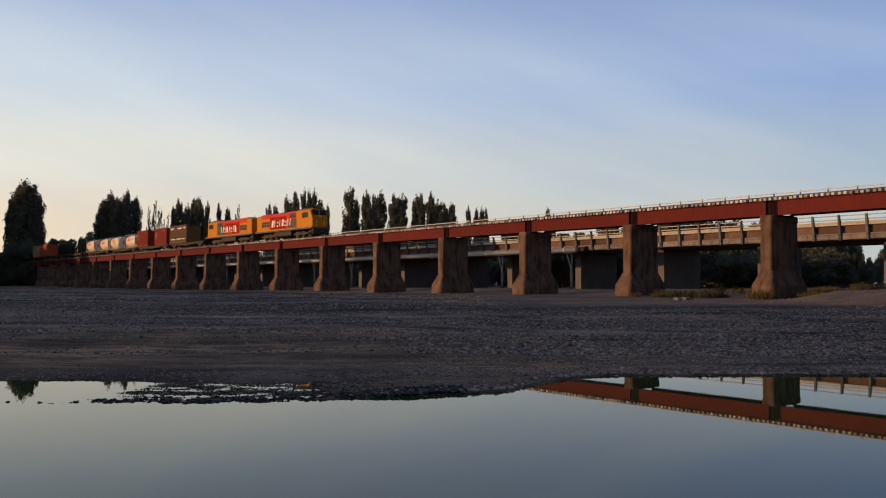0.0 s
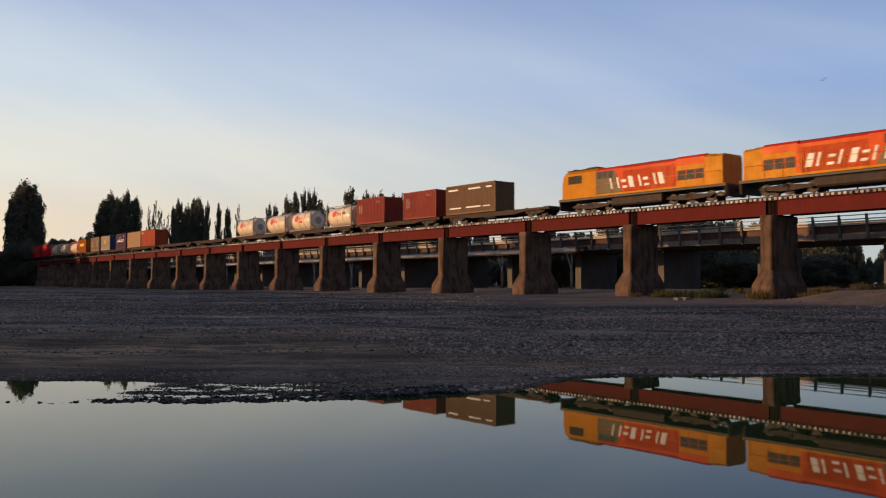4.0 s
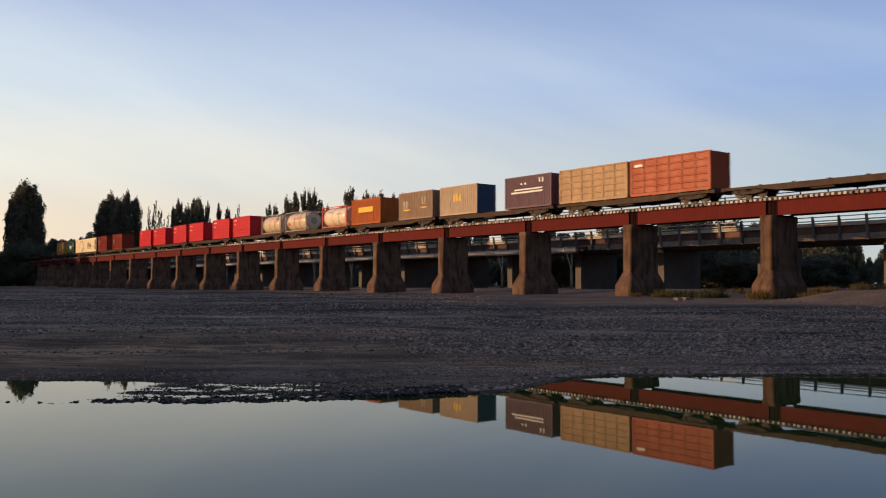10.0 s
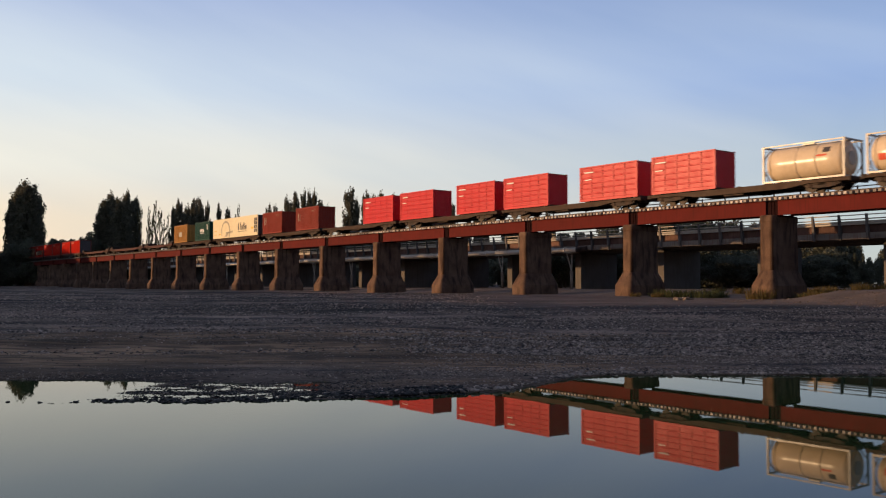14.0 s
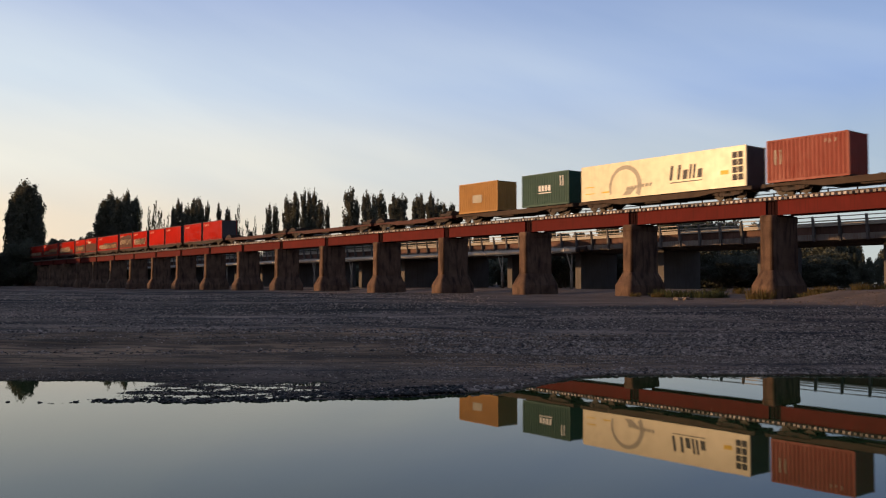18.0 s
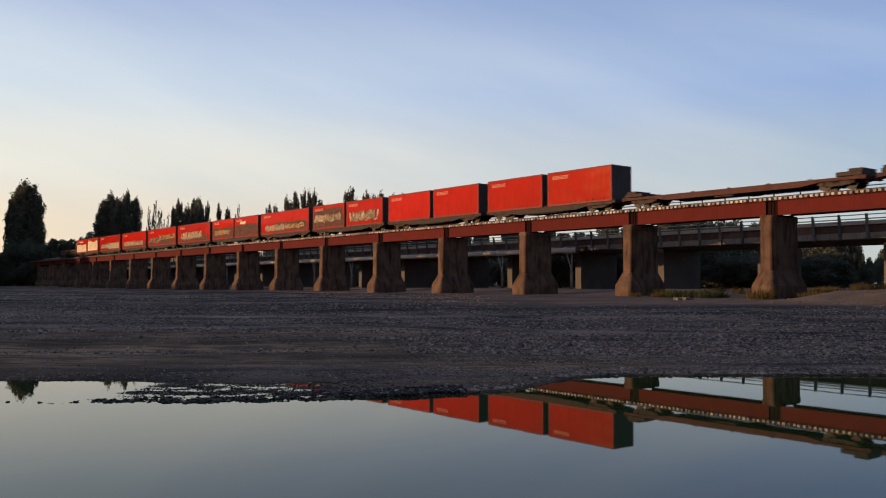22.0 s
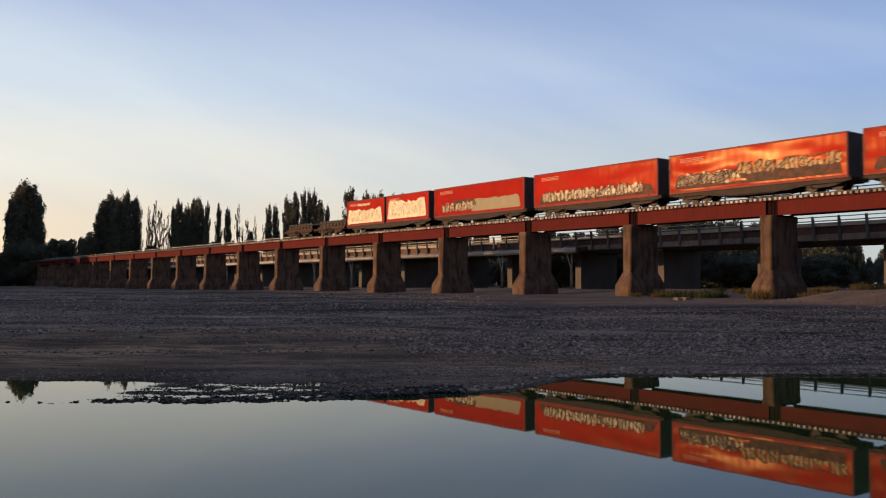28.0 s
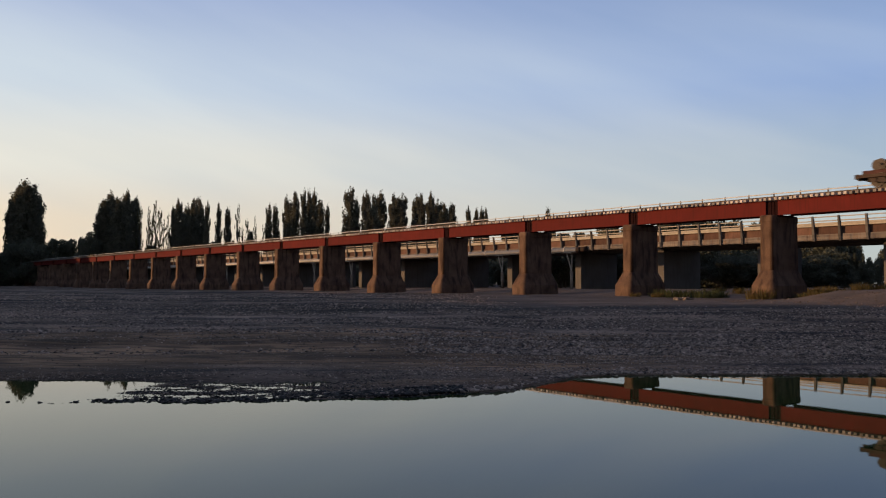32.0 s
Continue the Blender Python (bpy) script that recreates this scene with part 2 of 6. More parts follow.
    ln.new(band.outputs["Color"], md.inputs["A"])
    ln.new(dust.outputs["Result"], md.inputs["B"])
    ln.new(md.outputs["Result"], b.inputs["Base Color"])
    return m


M["ground"] = ground_material()
M["stone"] = surf("river_stone", (0.46, 0.335, 0.26), (0.084, 0.060, 0.049), 0.8, 0, 5, 60, 0.2, island=0.8, spec=0.35)
M["bank_stone"] = surf("dusty_bank_stone", (0.20, 0.15, 0.125), (0.09, 0.066, 0.055), 0.9, 0, 5, 60, 0.2, island=0.4, spec=0.1)
M["wet_stone"] = surf("wet_river_stone", (0.050, 0.040, 0.034), (0.015, 0.012, 0.011), 0.6, 0, 5, 60, 0.2, island=0.8, spec=0.14)
M["leaf"] = surf("poplar_leaf", (0.105, 0.100, 0.074), (0.125, 0.116, 0.084), 0.8, 0, 0.4, 5, 0.0, island=0.2, spec=0.04)
M["scrub"] = surf("scrub_leaf", (0.115, 0.118, 0.088), (0.13, 0.13, 0.095), 0.8, 0, 0.4, 5, 0.0, island=0.12, spec=0.03)
M["leaf_dry"] = surf("sparse_poplar_leaf", (0.07, 0.065, 0.03), (0.10, 0.085, 0.04), 0.7, 0, 0.4, 5, 0.0, island=0.35, spec=0.2)
M["bark"] = surf("poplar_bark", (0.13, 0.11, 0.09), (0.08, 0.065, 0.055), 0.9, 0, 2, 20, 0.4)
M["grass"] = surf("dry_grass", (0.17, 0.11, 0.04), (0.09, 0.08, 0.03), 0.8, 0, 1.0, 8, 0.0, island=0.3, spec=0.2)
M["green_grass"] = surf("olive_grass", (0.075, 0.080, 0.032), (0.050, 0.056, 0.026), 0.8, 0, 1.0, 8, 0.0, island=0.3, spec=0.15)



def let_light_through(m, share):
    """Thin leaves pass part of the light on."""
    nd, ln = m.node_tree.nodes, m.node_tree.links
    b = nd["Principled BSDF"]
    tr = nd.new("ShaderNodeBsdfTranslucent")
    mx = nd.new("ShaderNodeMixShader")
    mx.inputs[0].default_value = share
    ln.new(b.inputs["Base Color"].links[0].from_socket, tr.inputs["Color"])
    ln.new(b.outputs[0], mx.inputs[1])
    ln.new(tr.outputs[0], mx.inputs[2])
    ln.new(mx.outputs[0], nd["Material Output"].inputs["Surface"])


for key in ("leaf", "scrub", "leaf_dry", "grass", "green_grass"):
    let_light_through(M[key], 0.45)


# ---------------------------------------------------------------- mesh helpers
def box(bm, x0, x1, y0, y1, z0, z1, c=0.0):
    """A box; with c, its top and bottom edges are chamfered by that much."""
    if c:
        rings = [(x0 + c, x1 - c, y0 + c, y1 - c, z0), (x0, x1, y0, y1, z0 + c), (x0, x1, y0, y1, z1 - c), (x0 + c, x1 - c, y0 + c, y1 - c, z1)]
    else:
        rings = [(x0, x1, y0, y1, z0), (x0, x1, y0, y1, z1)]
    vs = [[bm.verts.new(p) for p in ((a, d, z), (b, d, z), (b, e, z), (a, e, z))] for a, b, d, e, z in rings]
    bm.faces.new(vs[0][::-1])
    bm.faces.new(vs[-1])
    for lo, hi in zip(vs, vs[1:]):
        for i in range(4):
            bm.faces.new((lo[i], lo[(i + 1) % 4], hi[(i + 1) % 4], hi[i]))


def tube(bm, p, q, r, n=8, r2=None, caps=True):
    """A round bar from p to q."""
    p, q = Vector(p), Vector(q)
    w = (q - p).normalized()
    a = w.orthogonal().normalized()
    b = w.cross(a)
    rings = []
    for c, rad in ((p, r), (q, r if r2 is None else r2)):
        rings.append([bm.verts.new(c + rad * (math.cos(k * math.tau / n) * a + math.sin(k * math.tau / n) * b)) for k in range(n)])
    for k in range(n):
        f = bm.faces.new((rings[0][k], rings[0][(k + 1) % n], rings[1][(k + 1) % n], rings[1][k]))
        f.smooth = n > 6
    if caps:
        bm.faces.new(rings[0][::-1])
        bm.faces.new(rings[1])


def loft(bm, rings, caps=True, smooth=False):
    """Joins rings of equal count, given as lists of points."""
    vs = [[bm.verts.new(p) for p in ring] for ring in rings]
    n = len(vs[0])
    for lo, hi in zip(vs, vs[1:]):
        for i in range(n):
            bm.faces.new((lo[i], lo[(i + 1) % n], hi[(i + 1) % n], hi[i])).smooth = smooth
    if caps:
        bm.faces.new(vs[0][::-1])
        bm.faces.new(vs[-1])


def mesh_of(name, bm, material):
    bmesh.ops.recalc_face_normals(bm, faces=bm.faces)
    me = bpy.data.meshes.new(name)
    bm.to_mesh(me)
    bm.free()
    me.materials.append(material)
    return me


def part(name, bm, material, parent, label="", at=None):
    ob = new(name, mesh_of(name, bm, material) if isinstance(bm, bmesh.types.BMesh) else bm)
    ob.parent = parent
    if at is not None:
        ob.matrix_basis = at
    if label:
        tagged(ob, label)
    return ob


def thing(name, label, category, at=None, group="", kind=""):
    ob = new(name)
    ob.empty_display_size = 0.3
    if at is not None:
        ob.matrix_basis = at
    return tagged(ob, label, category, group, kind)


def boxes(*rows, c=0.0):
    bm = bmesh.new()
    for r in rows:
        box(bm, *r, c=c)
    return bm


# ---------------------------------------------------------------- the bridges' own frame: x along the track towards the near end, y away from the eye, z up
SPAN = 12.19
P0 = Vector((22.574, 59.69, 0.0))
TURN = math.degrees(math.atan2(-0.7933554, 0.60875875))
BR = pose(P0.x, P0.y, 0, 0, 0, TURN)
RAIL = 7.83           # top of rail over the water
MID = 0.85            # the track's middle
SPEED = 19.4796


def on(x, y, z, rz=0):
    return BR @ pose(x, y, z, 0, 0, rz)


# ---------------------------------------------------------------- ground and water
def wobble(x, y, s, seed=0.0):
    return noise.noise(Vector((x * s, y * s, seed)))


SHORE = [(-400, 13.5), (-9, 13.4), (-5.65, 13.35), (-4.2, 13.28), (-3.3, 13.28), (-1.65, 13.75), (-0.76, 13.95), (0.15, 14.3), (1.11, 14.75), (1.8, 15.75), (2.59, 16.9), (3.4, 17.3), (9, 17.25), (400, 17.3)]


def shore(x):
    """Where the gravel meets the pool, as a distance ahead of the eye, at the place x."""
    base = 13.3
    for (x0, y0), (x1, y1) in zip(SHORE, SHORE[1:]):
        if x0 <= x <= x1:
            base = y0 + (y1 - y0) * (x - x0) / (x1 - x0)
    return base + 0.08 + 0.08 * wobble(x, 3.1, 1.7) + 0.05 * wobble(x, 7.7, 5.0) + 0.09 * wobble(x, 9.3, 2.9) * smooth(1.5, -0.5, x)


def smooth(a, b, x):
    t = min(1, max(0, (x - a) / (b - a)))
    return t * t * (3 - 2 * t)


def ground_z(x, y):
    d = y - shore(x)
    if d < 0:
        return max(-0.45, d * 0.12) - 0.01
    z = 0.03 + 0.05 * smooth(0, 0.8, d) + 0.75 * smooth(1.0, 42, d)
    if x < -0.5:                                     # shallow wet flats behind a low stone bar
        k = smooth(-0.5, -2.2, x) * smooth(4.0, 2.9, d)
        open_pool = smooth(-5.0, -6.0, x)
        flat = -0.001 + 0.015 * wobble(x * 0.35, y, 3.2, 4) + 0.012 * wobble(x * 0.4, y, 9.0, 5) - 0.05 * open_pool
        flat += (-0.004 + 0.045 * wobble(x, y * 2, 2.3, 12.0)) * smooth(0.75, 0.3, d) * smooth(-6.6, -3.6, x) + 0.09 * smooth(2.6, 3.4, d)
        z = z * (1 - k) + flat * k
    z += 0.04 * wobble(x, y, 0.35) * smooth(2, 8, d) + 0.16 * wobble(x, y, 0.06, 2.0) * smooth(6, 20, d)
    z += 0.07 * wobble(x * 0.12, y, 0.55, 6.0) * smooth(3, 9, d) + 0.03 * wobble(x * 0.2, y, 1.6, 7.0) * smooth(3, 6, d)
    # the gravel lifts behind the railway bridge
    s = (x - P0.x) * 0.6087588 - (y - P0.y) * 0.7933554
    v = (x - P0.x) * 0.7933554 + (y - P0.y) * 0.6087588
    z += 0.36 * smooth(1.5, 9.0, v) + 0.35 * smooth(150, 230, -s) * smooth(-30, 0, v)
    bank = smooth(2.8, 7.2, s) * smooth(-9, -3, v) * smooth(60, 40, abs(s))
    z += bank * (0.66 + 0.10 * wobble(x, y, 0.5, 3.0) + 0.06 * wobble(x, y, 1.4, 8.0))
    return z


def build_ground():
    xs, ys = [], []
    y = -40.0
    while y < 12.0:
        ys.append(y)
        y += 4.0 if y < 4 else 0.8
    y = 12.0
    while y < 4000:
        ys.append(y)
        y += 0.10 if y < 19 else 0.22 if y < 30 else 0.5 if y < 70 else 2.0 if y < 140 else 0.05 * y
    half = [0.0]
    while half[-1] < 4000:
        h = half[-1]
        half.append(h + (0.16 if h < 9 else 0.4 if h < 18 else 0.55 if h < 34 else 1.0 if h < 60 else 0.06 * h))
    xs = [-h for h in half[:0:-1]] + half
    verts = [(x, y, ground_z(x, y)) for y in ys for x in xs]
    n = len(xs)
    faces = [(j * n + i, j * n + i + 1, (j + 1) * n + i + 1, (j + 1) * n + i) for j in range(len(ys) - 1) for i in range(n - 1)]
    me = bpy.data.meshes.new("ground")
    me.from_pydata(verts, [], faces)
    me.polygons.foreach_set("use_smooth", [True] * len(faces))
    me.materials.append(M["ground"])
    tagged(new("ground", me), "dark grey river gravel and silt flats", "ground", kind="structure")
    bm = bmesh.new()
    box(bm, -45, 45, -35, 18.5, -0.6, 0.0)
    tagged(new("water", mesh_of("water", bm, M["water"])), "still shallow river pool mirroring the sky", "water", kind="structure")


build_ground()


# ---------------------------------------------------------------- railway bridge
def pier_ring(hx, y0, y1, ch, z):
    """A wall pier's plan: half width hx, from y0 to y1, with corners rounded by ch."""
    def corner(x, y, a):
        return [(x + ch * math.cos(radians(a + 22.5 * k)), y + ch * math.sin(radians(a + 22.5 * k)), z) for k in range(5)]
    return corner(-hx + ch, y0 + ch, 180) + corner(hx - ch, y0 + ch, 270) + corner(hx - ch, y1 - ch, 0) + corner(-hx + ch, y1 - ch, 90)


def round_noses(bm):
    bm.normal_update()
    for f in bm.faces:
        f.smooth = min(abs(f.normal.x), abs(f.normal.y)) > 0.12 and len(f.verts) == 4


N_SPANS = 22
span_mesh = {}


def rail_bridge():
    bm = bmesh.new()
    loft(bm, [pier_ring(0.50, -0.76, 2.60, 0.20, 2.3), pier_ring(0.47, -0.72, 2.58, 0.19, 6.0), pier_ring(0.51, -0.75, 2.62, 0.21, 6.04), pier_ring(0.51, -0.75, 2.62, 0.21, 6.40), pier_ring(0.46, -0.66, 2.56, 0.20, 6.488)])
    round_noses(bm)
    stem = mesh_of("stem", bm, M["pier"])
    bm = bmesh.new()
    loft(bm, [pier_ring(0.90, -1.36, 3.12, 0.34, -0.6), pier_ring(0.88, -1.34, 3.10, 0.33, 1.66), pier_ring(0.85, -1.30, 3.06, 0.32, 1.74), pier_ring(0.55, -0.84, 2.68, 0.24, 2.56), pier_ring(0.50, -0.76, 2.60, 0.20, 2.72)])
    round_noses(bm)
    base = mesh_of("base", bm, M["pier"])
    bm = boxes((-0.62, 0.62, -0.05, 1.80, 6.40, 6.488))
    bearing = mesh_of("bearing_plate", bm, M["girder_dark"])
    for k in range(-2, N_SPANS):
        p = thing("bridge_pier", "weathered brown concrete bridge pier with flared base", "bridge pier", on(-k * SPAN, 0, 0), "railway bridge piers")
        part("stem", stem, None, p)
        part("base", base, None, p)
        part("bearing_plate", bearing, None, p)
    g0, g1 = 0.46, SPAN - 0.46
    bm = bmesh.new()
    box(bm, g0, g1, 0.06, 0.09, 6.52, 7.48)
    box(bm, g0, g1, 0.0, 0.30, 7.46, 7.51)
    box(bm, g0, g1, 0.0, 0.30, 6.49, 6.54)
    for i in range(9):
        x = g0 + 0.02 + i * (g1 - g0 - 0.06) / 8
        box(bm, x, x + 0.02, 0.09, 0.22, 6.54, 7.46)
    girder = mesh_of("girder", bm, M["girder"])
    bm = bmesh.new()
    box(bm, g0, g1, 1.61, 1.64, 6.52, 7.48)
    box(bm, g0, g1, 1.40, 1.70, 7.46, 7.51)
    box(bm, g0, g1, 1.40, 1.70, 6.49, 6.54)
    girder2 = mesh_of("girder", bm, M["girder"])
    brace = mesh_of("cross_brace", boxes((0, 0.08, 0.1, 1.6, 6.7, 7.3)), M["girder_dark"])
    # plate and ribs fill the gap between girder ends, coloured near black
    bm = bmesh.new()
    box(bm, -0.44, 0.44, 0.20, 0.24, 6.52, 7.45)
    box(bm, -0.15, -0.10, 0.16, 0.20, 6.52, 7.45)
    box(bm, 0.10, 0.15, 0.16, 0.20, 6.52, 7.45)
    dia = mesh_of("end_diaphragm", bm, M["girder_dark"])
    for k in range(-3, N_SPANS - 1):
        p = thing("bridge_span", "red painted steel plate girder span", "bridge span", on(-(k + 1) * SPAN, 0, 0), "railway bridge spans")
        part("girder", girder, None, p)
        part("girder", girder2, None, p)
        for x in (g0 + 0.3, 4.2, 8.0, g1 - 0.4):
            part("cross_brace", brace, None, p, at=pose(x, 0, 0))
        part("end_diaphragm", dia, None, p, "near-black steel plates filling the gap between girder ends")
    far, near = -(N_SPANS + 12) * SPAN, 3 * SPAN
    track = thing("railway_track", "steel rails on weathered timber sleepers", "railway track", on(0, 0, 0))
    for y in (MID - 0.5335, MID + 0.5335):
        part("rail", boxes((far, near, y - 0.035, y + 0.035, RAIL - 0.04, RAIL), (far, near, y - 0.01, y + 0.01, RAIL - 0.12, RAIL - 0.04), (far, near, y - 0.06, y + 0.06, RAIL - 0.14, RAIL - 0.12)), M["rail"], track)
    rng = random.Random(4)
    sl = mesh_of("sleeper", boxes((-0.1, 0.1, -1.15, 1.15, 7.515, 7.69), c=0.012), M["sleeper"])
    rest = bmesh.new()
    n = int((near - far) / 0.376)
    for i in range(n):
        x = near - i * 0.376
        dy = rng.uniform(-0.05, 0.05) - (0.05 if rng.random() < 0.3 else 0)
        if -90 < x < 14:
            part("sleeper", sl, None, track, at=pose(x, MID + dy, rng.uniform(-0.006, 0.006)))
        else:
            box(rest, x - 0.1, x + 0.1, MID - 1.15 + dy, MID + 1.15 + dy, 7.515, 7.69)
    tagged(part("sleeper", rest, M["sleeper"], track), kind="stuff")
    rail = thing("handrail", "pale steel handrail with posts along the bridge walkway", "handrail", on(0, 0, 0))
    post = mesh_of("post", boxes((-0.04, 0.04, 2.56, 2.62, 7.4, 8.34)), M["post"])
    for i in range(-8, 100):
        part("post", post, None, rail, at=pose(1.36 - i * SPAN / 6 - 0.7, 0, 0))
    for z in (8.26, 7.93):
        bm = bmesh.new()
        tube(bm, (-N_SPANS * SPAN, 2.56, z), (near, 2.56, z), 0.038, 6)
        part("top_rail" if z > 8 else "middle_rail", bm, M["handrail"], rail)
    part("walkway_plank", boxes((-N_SPANS * SPAN, near, 1.95, 2.65, 7.42, 7.47)), M["sleeper"], rail)


rail_bridge()


# ---------------------------------------------------------------- road bridge behind
RV = 20.0
BAY = SPAN / 5


def road_bridge():
    near, far = 5 * SPAN, -20 * SPAN
    road = thing("road_bridge", "concrete road bridge with steel guard rail", "road bridge", on(0, 0, 0), kind="structure")
    part("deck", boxes((far, near, RV + 0.5, RV + 9.0, 5.8, 6.5)), M["concrete_dark"], road)
    for y in (2.4, 4.9, 7.2):
        part("girder", boxes((far, near, RV + y, RV + y + 0.7, 5.42, 5.8)), M["concrete_dark"], road)
    post = bmesh.new()
    loft(post, [[(-0.11, RV - 0.14, 5.60), (0.11, RV - 0.14, 5.60), (0.11, RV + 0.12, 5.60), (-0.11, RV + 0.12, 5.60)], [(-0.11, RV - 0.20, 6.3), (0.11, RV - 0.20, 6.3), (0.11, RV + 0.14, 6.3), (-0.11, RV + 0.14, 6.3)], [(-0.08, RV - 0.36, 7.82), (0.08, RV - 0.36, 7.82), (0.08, RV - 0.16, 7.82), (-0.08, RV - 0.16, 7.82)]])
    post = mesh_of("post", post, M["post"])
    beam = mesh_of("edge_beam", boxes((-BAY + 0.015, -0.015, RV, RV + 0.5, 5.66, 6.21), c=0.02), M["concrete"])
    kerb = mesh_of("kerb_beam", boxes((-BAY + 0.015, -0.015, RV + 0.16, RV + 0.5, 6.215, 6.97), c=0.015), M["rust_web"])
    for i in range(-25, 96):
        at = pose(-0.85 - i * BAY, 0, 0)
        part("edge_beam", beam, None, road, at=at)
        part("kerb_beam", kerb, None, road, at=at)
        part("post", post, None, road, at=at)
    for z, h, y in ((7.70, 0.09, RV - 0.26), (7.34, 0.10, RV - 0.2), (7.11, 0.13, RV - 0.16), (6.90, 0.16, RV - 0.15)):
        part("rail", boxes((far, near, y, y + 0.06, z, z + h), c=0.012), M["galv"], road)
        part("rail", boxes((far, near, y + 9.2, y + 9.26, z, z + h), c=0.012), M["galv"], road)
    pier = mesh_of("pier_wall", boxes((-0.45, 0.45, RV + 1.8, RV + 8.2, 0.2, 5.42), c=0.12), M["concrete_dark"])
    for k in range(-4, 19):
        part("pier_wall", pier, None, road, at=pose(-26.8 - k * SPAN + SPAN, 0, 0))
    pipe = thing("water_pipe", "white painted pipe with flanged joints on steel trestles", "pipe", on(0, 0, 0))
    x0, py, pz = -36.9, RV - 0.55, 5.72
    bm = bmesh.new()
    tube(bm, (far, py, pz), (x0, py, pz), 0.29, 16)
    part("pipe", bm, M["pipe"], pipe)
    bm = bmesh.new()
    tube(bm, (x0, py, pz), (x0 + 0.5, py + 0.05, pz), 0.33, 12)
    tube(bm, (x0 + 0.5, py + 0.05, pz), (x0 + 1.1, py + 0.55, pz + 0.1), 0.32, 12)
    part("elbow", bm, M["frame"], pipe)
    for k in range(0, 17):
        for dx in (-0.9, -3.0):
            bm = bmesh.new()
            x = -37.8 - k * SPAN + dx
            tube(bm, (x - 0.07, py, pz), (x + 0.07, py, pz), 0.37, 14)
            part("flange", bm, M["pipe"], pipe)
    for k in range(-1, 17):
        x = -37.8 - k * SPAN
        bm = bmesh.new()
        tube(bm, (x, py, 0.6), (x, py, 3.3), 0.19, 10)
        part("trestle_pile", bm, M["concrete"], pipe)
        for dx in (-0.9, 0.0):
            bm = bmesh.new()
            tube(bm, (x, py, 3.2), (x + dx, py + 0.1, 5.45), 0.08, 6)
            part("trestle_arm", bm, M["galv"], pipe)
        part("trestle_head", boxes((x - 1.2, x + 0.3, py - 0.3, py + 1.0, 5.36, 5.44)), M["galv"], pipe)


road_bridge()
